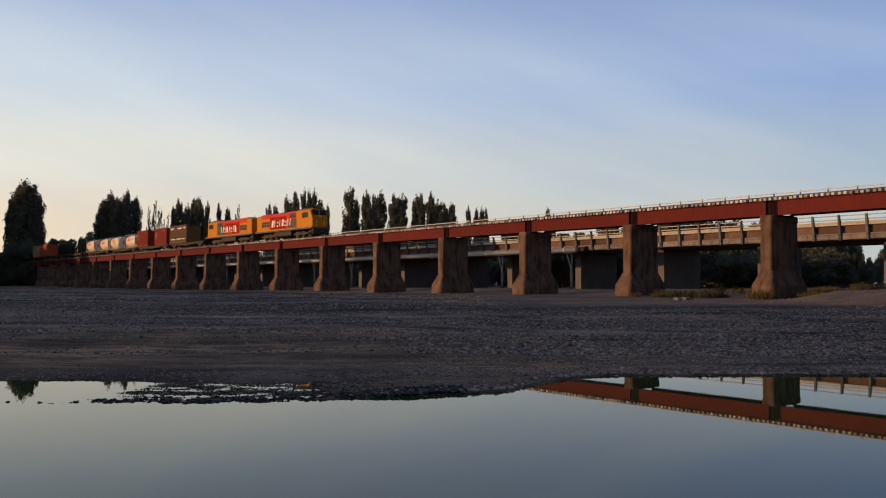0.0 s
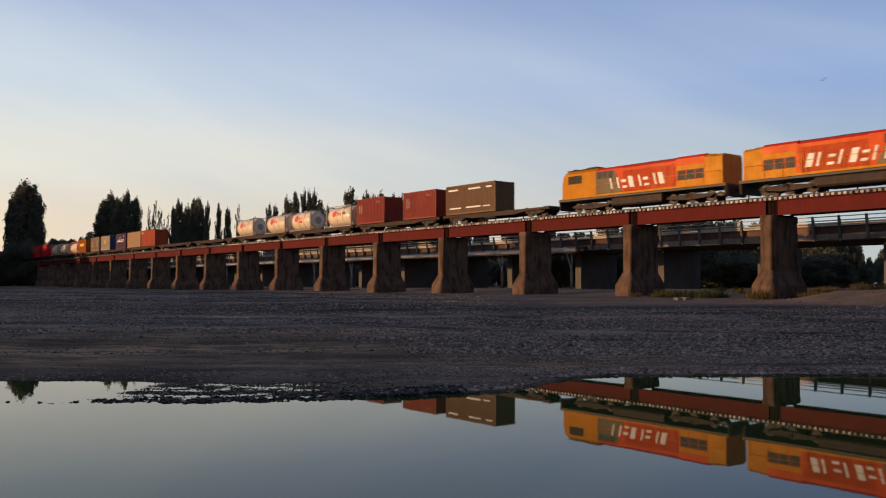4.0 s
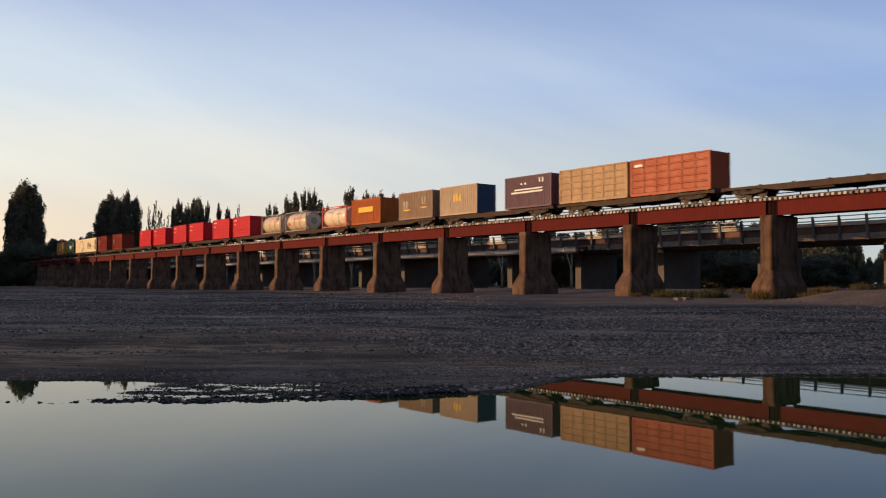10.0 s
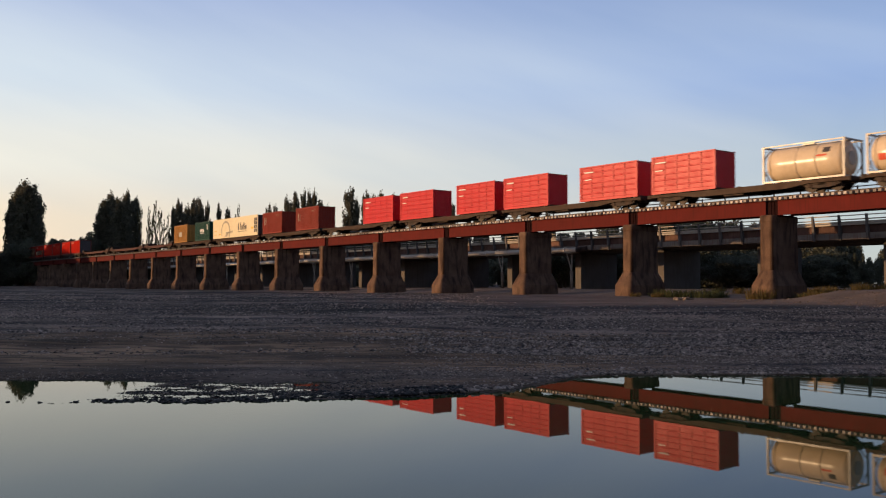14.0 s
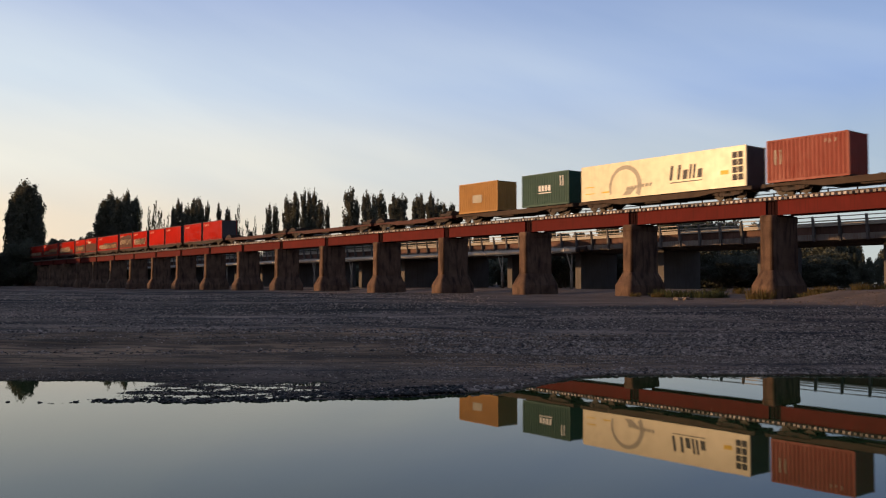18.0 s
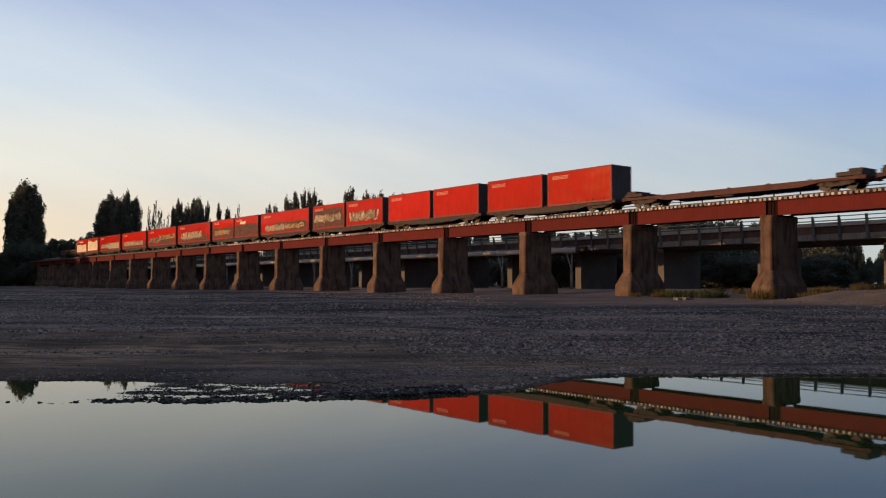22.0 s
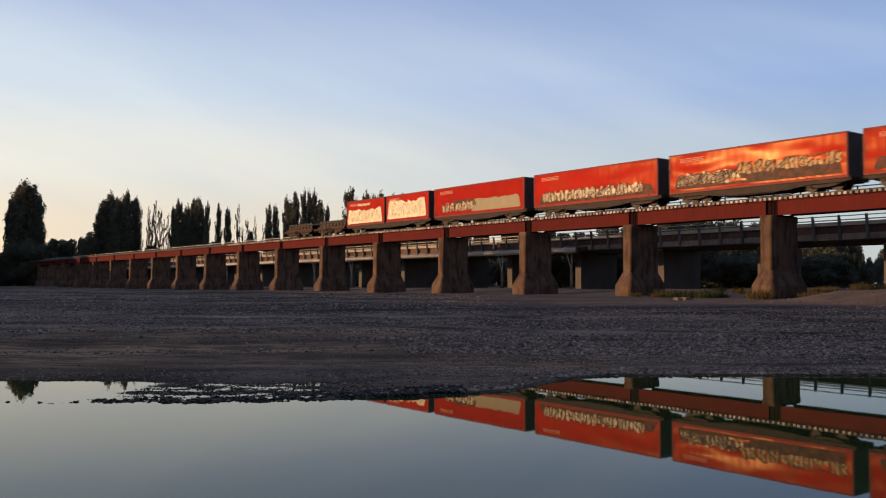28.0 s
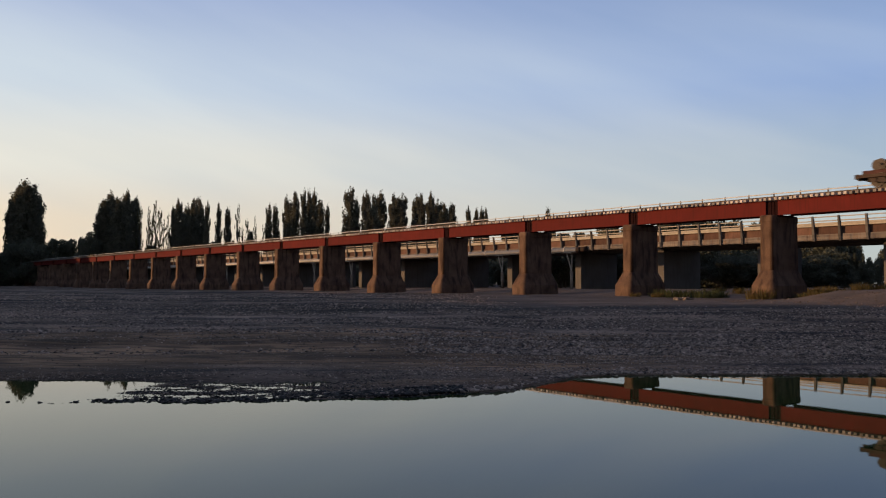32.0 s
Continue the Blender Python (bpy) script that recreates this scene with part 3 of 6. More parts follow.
# ---------------------------------------------------------------- stones on the gravel
def scatter_stones(count, y0, y1, s0, s1, seed, rich, wet=0, bank=False):
    rng = np.random.default_rng(seed)
    if rich:
        t = (1 + 5 ** 0.5) / 2
        uv = np.array([(-1, t, 0), (1, t, 0), (-1, -t, 0), (1, -t, 0), (0, -1, t), (0, 1, t), (0, -1, -t), (0, 1, -t), (t, 0, -1), (t, 0, 1), (-t, 0, -1), (-t, 0, 1)]) / math.hypot(1, t)
        uf = np.array([(0, 11, 5), (0, 5, 1), (0, 1, 7), (0, 7, 10), (0, 10, 11), (1, 5, 9), (5, 11, 4), (11, 10, 2), (10, 7, 6), (7, 1, 8), (3, 9, 4), (3, 4, 2), (3, 2, 6), (3, 6, 8), (3, 8, 9), (4, 9, 5), (2, 4, 11), (6, 2, 10), (8, 6, 7), (9, 8, 1)])
    else:
        uv = np.array([(1, 0, 0), (0, 1, 0), (-1, 0, 0), (0, -1, 0), (0, 0, 1), (0, 0, -1)], float)
        uf = np.array([(0, 1, 4), (1, 2, 4), (2, 3, 4), (3, 0, 4), (1, 0, 5), (2, 1, 5), (3, 2, 5), (0, 3, 5)])
    vs, fs, k = [], [], 0
    while k < count:
        if bank:
            q = BR @ Vector((rng.uniform(0.5, 16), rng.uniform(-9, 4), 0))
        y = y0 + (y1 - y0) * rng.random() ** 1.35
        x = rng.uniform(-0.56, 0.56) * y
        if wet:
            x = rng.uniform(-7.2, 0.4) if rng.random() < 0.5 + 0.5 * wet else 0.4 - 7.6 * rng.random() ** 1.7
            y = shore(x) + (min(0.6, max(-0.45, rng.normal(0.14, 0.22 + 0.12 * smooth(-4.5, -6, x)))) if wet == 1 else rng.uniform(-0.06, 2.6)) * (0.35 + 0.65 * smooth(-6.5, -4.2, x))
            if wet == 0.5 and rng.random() < smooth(-3.2, 0.0, x):
                continue
            if wet == 2:
                x = rng.uniform(-1.5, 10.5)
                y = shore(x) + min(0.9, max(-0.22, rng.normal(0.12, 0.22)))
            if rng.random() > 0.3 + 0.7 * smooth(-6.9, -5.4, x):
                continue
        if bank:
            x, y = q.x, q.y
        d = y - shore(x)
        if d < -0.5 or (d < 0 and rng.random() > (0.55 if wet else 0.10 if x > -4.5 else 0.25)):
            continue
        if x < 0.5 and 3.0 < d < 13 and rng.random() < 0.90 * smooth(1.0, -1.5, x) * smooth(3.0, 3.8, d) * smooth(13, 9, d):
            continue                                   # the silt flat holds few stones
        if not bank and y > 45 + 3 * wobble(x, y, 0.3, 21.0) and x > 3 + 4 * wobble(x, y, 0.2, 22.0):
            continue                                   # dusty earth, not gravel
        if wobble(x * 0.12, y, 0.42, 9.0) < -0.08 and rng.random() < 0.8:
            continue
        size = s0 + (s1 - s0) * rng.random() ** 4
        if d < 0.5 and x < 1:
            size *= 1.15
        z = ground_z(x, y)
        a = rng.random() * math.tau
        jit = uv * (1 + rng.uniform(-0.22, 0.22, (len(uv), 1)))
        p = jit * (np.array([1, rng.uniform(0.6, 0.95), rng.uniform(0.35, 0.6)]) * size)
        c, s = math.cos(a), math.sin(a)
        p = np.stack((p[:, 0] * c - p[:, 1] * s + x, p[:, 0] * s + p[:, 1] * c + y, p[:, 2] + z + size * 0.08), 1)
        vs.append(p)
        fs.append(uf + k * len(uv))
        k += 1
    v, f = np.concatenate(vs), np.concatenate(fs)
    me = bpy.data.meshes.new("gravel_stones")
    me.vertices.add(len(v))
    me.vertices.foreach_set("co", v.ravel())
    me.loops.add(f.size)
    me.loops.foreach_set("vertex_index", f.ravel().astype(np.int32))
    me.polygons.add(len(f))
    me.polygons.foreach_set("loop_start", np.arange(0, f.size, 3, dtype=np.int32))
    me.update(calc_edges=True)
    me.materials.append(M["bank_stone" if bank else "wet_stone" if wet and wet < 2 else "stone"])
    return tagged(new("gravel_stones", me), "dark wet pebbles in the shallows" if wet and wet < 2 else "cobbles along the edge of the pool" if wet else "dusty stones on the low bank beside the bridge" if bank else "loose grey river stones and cobbles on the shore", "stones", kind="stuff")


scatter_stones(34000, 13.0, 26.0, 0.010, 0.034, 11, True)
scatter_stones(52000, 13.0, 27.0, 0.007, 0.019, 13, False)
scatter_stones(19000, 0, 0, 0.008, 0.030, 14, False, 0.5)
scatter_stones(5200, 0, 0, 0.014, 0.060, 15, True, 1)
scatter_stones(3600, 0, 0, 0.014, 0.060, 17, True, 2)
scatter_stones(2600, 0, 0, 0.02, 0.10, 16, False, 0, True)
scatter_stones(60000, 21.0, 49.5, 0.018, 0.085, 12, False)
scatter_stones(15000, 49.0, 84.0, 0.03, 0.11, 18, False)


# ---------------------------------------------------------------- trees and scrub
def leaf_quads(pts, rng, size, upright=False):
    vs, fs = [], []
    for p in pts:
        a = Vector((rng.gauss(0, 1), rng.gauss(0, 1), rng.gauss(0, 1))).normalized()
        b = a.orthogonal().normalized()
        c = a.cross(b)
        if upright:
            b = Vector((rng.gauss(0, 0.5), rng.gauss(0, 0.5), 1)).normalized()
            c = b.cross(Vector((rng.gauss(0, 1), rng.gauss(0, 1), 0.1))).normalized() * 0.75
        s = size * rng.uniform(0.6, 1.3)
        i = len(vs)
        vs += [p + b * s, p + c * s * 0.75 - b * s * 0.6, p - c * s * 0.75 - b * s * 0.6]
        fs.append((i, i + 1, i + 2))
    return vs, fs


def crown_mesh(vs, fs, material):
    me = bpy.data.meshes.new("crown")
    me.from_pydata(vs, [], fs)
    me.materials.append(material)
    return me


def poplar(seed, dense, material, fine=True):
    """A Lombardy poplar 28 m high and about 5 m across: steep branches round a tapered trunk, each with clumps of leaves to its tip."""
    rng = random.Random(seed)
    pts, limbs = [], []
    n = (40 if fine else 34) if dense else 20
    lean_x, lean_y = rng.uniform(-0.25, 0.25), rng.uniform(-0.25, 0.25)
    shape = rng.uniform(4.0, 8.0)
    for i in range(n):
        u = (i + rng.random()) / n
        a = i * 2.4 + rng.uniform(-0.5, 0.5)
        z0 = 28 * (0.02 + 0.84 * u)
        z1 = min(27.6, z0 + rng.uniform(3.2, 6.5) * (1 - 0.4 * u))
        t = z1 / 28
        env = 2.3 * min(1, 0.66 + 0.8 * t) * max(0.03, 1 - t ** shape) ** 0.6 * rng.uniform(0.60, 1.15) * (1 if dense else 0.72)
        foot = Vector((lean_x * u, lean_y * u, z0))
        tip = Vector((env * math.cos(a), env * math.sin(a), z1))
        limbs.append((foot, tip))
        clumps = rng.randint(5, 7) if dense else rng.randint(3, 6)
        for k in range(clumps):
            h = (k + rng.random()) / clumps
            if rng.random() < (0.06 if dense else 0.25):
                continue
            h = (0.02 if dense else 0.2) + 0.98 * h
            bow = math.sin(h * math.pi) * 0.25 * env
            c = foot.lerp(tip, h) + Vector((math.cos(a), math.sin(a), 0)) * bow
            w = (rng.uniform(0.5, 1.05) if dense else rng.uniform(0.3, 0.6)) * (1 - 0.45 * h ** 2)
            for _ in range(int((46 if fine else 18) * (0.4 + w)) if dense else 24):
                pts.append(c + Vector((rng.gauss(0, 0.42) * w, rng.gauss(0, 0.42) * w, rng.gauss(0, 1.15) * w)))
    for k in range(160 if dense else 60):                # the leader's own leaves
        z = rng.uniform(12, 27.9)
        w = 0.4 + 0.8 * (28 - z) / 16
        pts.append(Vector((rng.gauss(0, 0.5) * w, rng.gauss(0, 0.5) * w, z)))
    pts = [p for p in pts if 0.2 < p.z < 28.4]
    vs, fs = leaf_quads(pts, rng, (0.33 if fine else 0.75) if dense else 0.26, True)
    tree = thing("poplar_tree", "tall dark green poplar with upright spires" if dense else "thin half bare poplar with sparse foliage", "tree", pose(0, -300, -60), "poplar row")
    part("crown", crown_mesh(vs, fs, material), None, tree)
    bm = bmesh.new()
    tube(bm, (0, 0, -1), (0, 0, 14), 0.45, 8, 0.22)
    tube(bm, (0, 0, 14), (0, 0, 27.3), 0.22, 6, 0.03)
    for foot, tip in limbs:
        tube(bm, foot, foot.lerp(tip, 0.97), 0.07, 4, 0.015)
    part("trunk", bm, M["bark"], tree)
    return tree


def bush(seed, material, name="bush", label="dark green leafy riverbank bush"):
    """A rounded, uneven bush 8 m high and about 9 m across."""
    rng = random.Random(seed)
    pts = []
    for i in range(17):
        c = Vector((rng.gauss(0, 2.0), rng.gauss(0, 2.0), rng.uniform(1.2, 6.2)))
        r = rng.uniform(1.0, 2.0) * (1.15 - c.z / 12)
        for k in range(520):
            d = Vector((rng.gauss(0, 1), rng.gauss(0, 1), rng.gauss(0, 1))).normalized() * r * rng.random() ** 0.4
            p = c + d
            if p.z > 0.0:
                pts.append(p)
    vs, fs = leaf_quads(pts, rng, 0.19)
    b = thing(name, label, "bush", pose(0, -300, -60), "riverbank scrub")
    part("crown", crown_mesh(vs, fs, material), None, b)
    bm = bmesh.new()
    for i in range(6):
        tube(bm, (rng.gauss(0, 0.3), rng.gauss(0, 0.3), -0.5), (rng.gauss(0, 1.6), rng.gauss(0, 1.6), rng.uniform(3, 6)), 0.12, 5, 0.03)
    part("stems", bm, M["bark"], b)
    return b


F = 1540.0
TREES = [poplar(s, True, M["leaf"]) for s in (1, 2, 3, 4, 5)]
THIN = [poplar(s, False, M["leaf_dry"]) for s in (21, 22, 23)]
COARSE = [poplar(s, True, M["leaf"], False) for s in (6, 7)]
BUSHES = [bush(s, M["scrub"]) for s in (31, 32, 33)]


def plant(kinds, i, px, top, width, dist, natural_h, natural_w):
    """Stands a copy where the line of sight px meets the distance dist, so high and wide as it shows."""
    x = (px - 784) / F * dist
    base = ground_z(x, dist)
    h = (502 - top) / F * dist + EYE[2] - base
    m = pose(x, dist, base, 0, 0, i * 77.0) @ Matrix.Diagonal((width / F * dist / natural_w, width / F * dist / natural_w, h / natural_h, 1))
    return copy_thing(kinds[i % len(kinds)], m)


ROW = [(47, 318, 26), (36, 320, 26), (28, 330, 26), (57, 325, 26), (64, 340, 22), (20, 352, 22), (43, 326, 46), (47, 334, 46), (188, 350, 34), (196, 339, 30), (212, 350, 28), (224, 336, 25), (206, 362, 40), (180, 372, 30), (240, 346, 15),
       (315, 351, 15), (306, 364, 12), (332, 359, 14), (342, 350, 16), (350, 347, 16), (366, 355, 9), (324, 372, 16), (358, 362, 14),
       (386, 358, 10), (402, 366, 11), (475, 360, 11), (487, 362, 14), (507, 343, 14), (522, 338, 15), (515, 354, 18), (537, 334, 12), (547, 336, 12), (556, 331, 12), (566, 352, 16), (579, 360, 8),
       (619, 331, 19), (631, 350, 10), (648, 335, 15), (661, 342, 11), (673, 337, 16), (655, 362, 22), (697, 343, 17), (712, 341, 18), (704, 350, 22), (737, 344, 16), (744, 341, 15), (762, 340, 16), (774, 352, 18), (786, 359, 15), (800, 358, 14),
       (829, 364, 8), (843, 368, 9), (852, 365, 10), (860, 368, 9), (970, 366, 8)]
for i, (px, top, w) in enumerate(ROW):
    plant(TREES, i, px, top, w * (1.15 if px < 600 else 1.45), 236 + 14 * ((i * 7) % 5) * 0.6 if px > 100 else 244 + (i % 3) * 3, 28, 4.6)
for i, (px, top, w) in enumerate([(247, 361, 10), (262, 362, 9), (275, 354, 11), (282, 364, 8), (297, 374, 8), (420, 361, 9), (437, 383, 7), (451, 379, 7), (466, 398, 6), (268, 380, 12), (428, 398, 8), (289, 388, 9)]):
    plant(THIN, i, px, top, w * 1.35, 250 + 3 * (i % 4), 28, 3.4)
for i, (px, top, w, dist) in enumerate([(82, 414, 56, 238), (8, 418, 60, 236), (100, 440, 30, 240), (55, 425, 60, 238), (148, 414, 38, 240), (165, 404, 40, 243), (128, 440, 26, 246), (30, 445, 70, 233), (5, 452, 50, 233), (75, 452, 60, 234),
        (240, 425, 60, 262), (300, 428, 60, 262), (350, 420, 50, 262), (408, 392, 16, 256), (400, 425, 60, 262), (444, 399, 11, 256), (460, 428, 50, 262), (520, 415, 60, 262), (580, 420, 50, 262), (650, 410, 60, 262), (720, 402, 70, 262), (790, 404, 50, 262),
        (860, 408, 60, 260), (905, 381, 26, 258), (925, 384, 22, 258), (985, 374, 30, 258), (940, 404, 70, 258), (1000, 404, 60, 250),
        (1050, 405, 60, 240), (1090, 408, 60, 235), (1140, 420, 60, 220), (1275, 424, 70, 110), (1325, 424, 70, 112), (1225, 428, 60, 112), (1370, 424, 60, 116), (1418, 420, 60, 124), (1455, 418, 46, 122), (1492, 418, 40, 122), (1566, 441, 22, 112), (1606, 432, 50, 112), (1470, 462, 60, 108), (1538, 462, 26, 106), (1552, 450, 22, 110), (1526, 440, 16, 118), (1640, 430, 60, 120), (1290, 455, 80, 104), (1180, 430, 70, 116), (1120, 430, 70, 122), (1060, 436, 70, 128), (1350, 452, 60, 106)]):
    plant(BUSHES, i, px, top, w * 1.35, dist, 7.4, 7)
for i, (px, top, w, dist) in enumerate([(1432, 424, 16, 128), (1452, 420, 16, 130), (1470, 424, 14, 130), (1490, 418, 18, 132), (1508, 420, 16, 130), (1520, 424, 12, 128)]):
    plant(TREES, i + 2, px, top, w, dist, 28, 4.6)
# leafy trees that stand level with the road bridge's rails
for i in range(10):
    plant(BUSHES, i, 1105 + 26 * i, 378 - 5 * (i % 2) + 5 * ((i * 5) % 3), 80, 134 + 3 * (i % 3), 7.4, 7)
# low bushes added up-sun, mostly behind the deck, to shade the scrub rightward
for i in range(5):
    plant(BUSHES, i + 1, 1000 + 44 * i, 430 + 4 * (i % 3), 90, 116 + 4 * (i % 2), 7.4, 7)
# dark poplars close behind the road bridge
for i in range(27):
    px = 1090 + i * 16.2
    if not 1492 < px < 1500:
        plant(TREES, i, px, 424 - 18 * (px - 1090) / 430 + 5 * ((i * 5) % 3), 24 + 4 * (i % 3), 142 + 7 * ((i * 3) % 4), 28, 4.6)
# scrub belt along the bank behind the road bridge
for i in range(64):
    s = 40 - i * 4.6
    if -23 < s < -5:
        continue                                       # a gap in the belt lets the sky through
    p = BR @ Vector((s, 42 + 7 * ((i * 5) % 3) - (8 if s > -5 else 0), 0))
    k = 0.62 + 0.16 * ((i * 7) % 5) / 4
    copy_thing(BUSHES[i % 3], pose(p.x, p.y, ground_z(p.x, p.y) - 0.2, 0, 0, 61 * i) @ Matrix.Diagonal((1.15, 1.15, k, 1)))
# trees on the bank beyond the bridge's far end, up-sun of its last spans
for i, (x, y, h) in enumerate([(-128, 205, 24), (-134, 212, 27), (-141, 207, 25), (-131, 222, 28), (-146, 220, 26), (-138, 231, 27), (-152, 228, 28), (-126, 238, 26), (-160, 236, 27)]):
    copy_thing(TREES[i % 5], pose(x, y, ground_z(x, y), 0, 0, 50 * i) @ Matrix.Diagonal((1.3, 1.3, h / 28, 1)))
# the tree line on the bank up-sun, whose evening shade lies over the gravel and the far piers
for i in range(34):
    x, y = -146 - 9 * (i % 3), -78 + 3.05 * i
    copy_thing(COARSE[i % 2], pose(x, y, 0.5, 0, 0, 40 * i) @ Matrix.Diagonal((2.6, 2.6, 0.98 + 0.05 * (i % 4), 1)))
for i in range(48):                                     # these stand just so high that the nearer piers keep the sun
    x, y = -150 - 6 * (i % 2), 22 + 2.7 * i
    b = (y + 21.8) / 1.0766
    top = (22.6 - 0.768 * (b - 59.7) - x) * math.tan(SUN_EL) - 0.1 + 0.8 * smooth(80, 140, b) - 0.5 * (i % 3) - 1.8 * smooth(52, 38, y)
    copy_thing(COARSE[i % 2], pose(x, y, 0.5, 0, 0, 40 * i) @ Matrix.Diagonal((2.2, 2.2, top / 28, 1)))
for i in range(16):
    x, y = -150 - 7 * (i % 2), 152 + 4.2 * i
    copy_thing(COARSE[i % 2], pose(x, y, 0.5, 0, 0, 40 * i) @ Matrix.Diagonal((2.2, 2.2, 0.40 + 0.012 * i + 0.03 * (i % 3), 1)))
for i in range(14):
    x, y = -166 - 8 * (i % 3), 222 + 4.5 * i
    copy_thing(COARSE[i % 2], pose(x, y, 0.5, 0, 0, 40 * i) @ Matrix.Diagonal((2.4, 2.4, 1.1 + 0.05 * (i % 3), 1)))
# unseen trees added behind the eye: they close the place and cut sky fill
for i in range(46):
    a = radians(48 + i * 4.4)
    d = 74 + 7 * (i % 3)
    copy_thing(COARSE[i % 2], pose(d * math.sin(a), d * math.cos(a) - 5, 0.5, 0, 0, 40 * i) @ Matrix.Diagonal((2.6, 2.6, 0.72 + 0.06 * (i % 4), 1)))
for t in (*TREES, *THIN, *COARSE, *BUSHES):
    for o in (*t.children, t):
        bpy.data.objects.remove(o)


def grass_tufts():
    rng = random.Random(8)
    spots = [(s + rng.uniform(-1.6, 1.6), rng.uniform(-2.6, -1.2), w) for s, w in ((0.9, 1.2), (1.3, 1.05), (1.8, 1.1), (2.4, 0.7), (-10.8, 0.5), (-8.2, 0.5), (-7.2, 0.6), (-6.6, 0.5))]
    spots += [(rng.uniform(3, 14), rng.uniform(2.5, 12), rng.uniform(0.4, 0.8)) for _ in range(40)]
    spots += [(rng.uniform(-9, 3), rng.uniform(4.5, 8), rng.uniform(0.4, 0.8)) for _ in range(26)]
    spots += [(rng.uniform(3.5, 16), rng.uniform(-3, 2.5), rng.uniform(0.35, 0.75)) for _ in range(26)]
    green = [(rng.uniform(-9.5, -4.0), rng.uniform(-2.2, 2.6), rng.uniform(0.35, 1.05)) for _ in range(18)] + [(rng.uniform(0.5, 3.0), rng.uniform(0, 3), rng.uniform(0.5, 0.8)) for _ in range(7)]
    spots += green
    for k, (s, v, w) in enumerate(spots):
        at = on(s, v, 0)
        p = at.translation
        bm = bmesh.new()
        for i in range(150):
            a, r = rng.random() * math.tau, rng.random() ** 0.7 * 0.8 * w
            h = rng.uniform(0.2, 0.75) * w
            x, y = r * math.cos(a), r * math.sin(a)
            lx, ly = rng.gauss(0, 0.16) + 0.2 * x, rng.gauss(0, 0.16) + 0.2 * y
            t = rng.random() * math.tau
            dx, dy = 0.02 * math.cos(t), 0.02 * math.sin(t)
            v0 = [bm.verts.new(q) for q in ((x - dx, y - dy, -0.05), (x + dx, y + dy, -0.05), (x + lx * 0.5 + dx * 0.6, y + ly * 0.5 + dy * 0.6, h * 0.65), (x + lx * 0.5 - dx * 0.6, y + ly * 0.5 - dy * 0.6, h * 0.65), (x + lx, y + ly, h))]
            bm.faces.new(v0[:4])
            bm.faces.new((v0[3], v0[2], v0[4]))
        olive = (s, v, w) in green
        me = mesh_of("grass_tuft", bm, M["green_grass" if olive else "grass"])
        g = new("grass_tuft", me)
        g.matrix_basis = pose(p.x, p.y, ground_z(p.x, p.y))
        tagged(g, "low olive green grass clump under the bridge" if olive else "dry golden grass tuft beside the bridge pier", "grass", "grass tufts")


grass_tufts()


def rubble_heap(px, dist):
    rng = random.Random(77)
    x0 = (px - 784) / F * dist
    heap = thing("rubble_heap", "small heap of pale broken concrete beside the pier", "rubble", pose(x0, dist, ground_z(x0, dist)))
    for i in range(16):
        bm = bmesh.new()
        r = rng.uniform(0.08, 0.2)
        loft(bm, [[(r * k * rng.uniform(0.7, 1.2) * math.cos(a), r * k * rng.uniform(0.7, 1.2) * math.sin(a), z * r) for a in (0, 1.1, 2.2, 3.3, 4.5, 5.4)] for k, z in ((0.9, -0.4), (1.0, 0.2), (0.55, 0.75))])
        dx, dy = rng.gauss(0, 0.38), rng.gauss(0, 0.3)
        part("rubble_piece", bm, M["concrete"], heap, at=pose(dx, dy, ground_z(x0 + dx, dist + dy) - ground_z(x0, dist) + 0.04, rng.uniform(-20, 20), rng.uniform(-20, 20), rng.uniform(0, 360)))


rubble_heap(1214, 56.5)

# ---------------------------------------------------------------- the train
MOVERS = []


def paint(name, c, rough=0.42, worn=0.35, dirt=None, coat=0.0, spec=0.13):
    return surf(name, c, [v * 0.8 for v in c], rough, 0, 1.5, 25, 0.06, streak=worn, dirt=dirt, coat=coat, spec=spec)


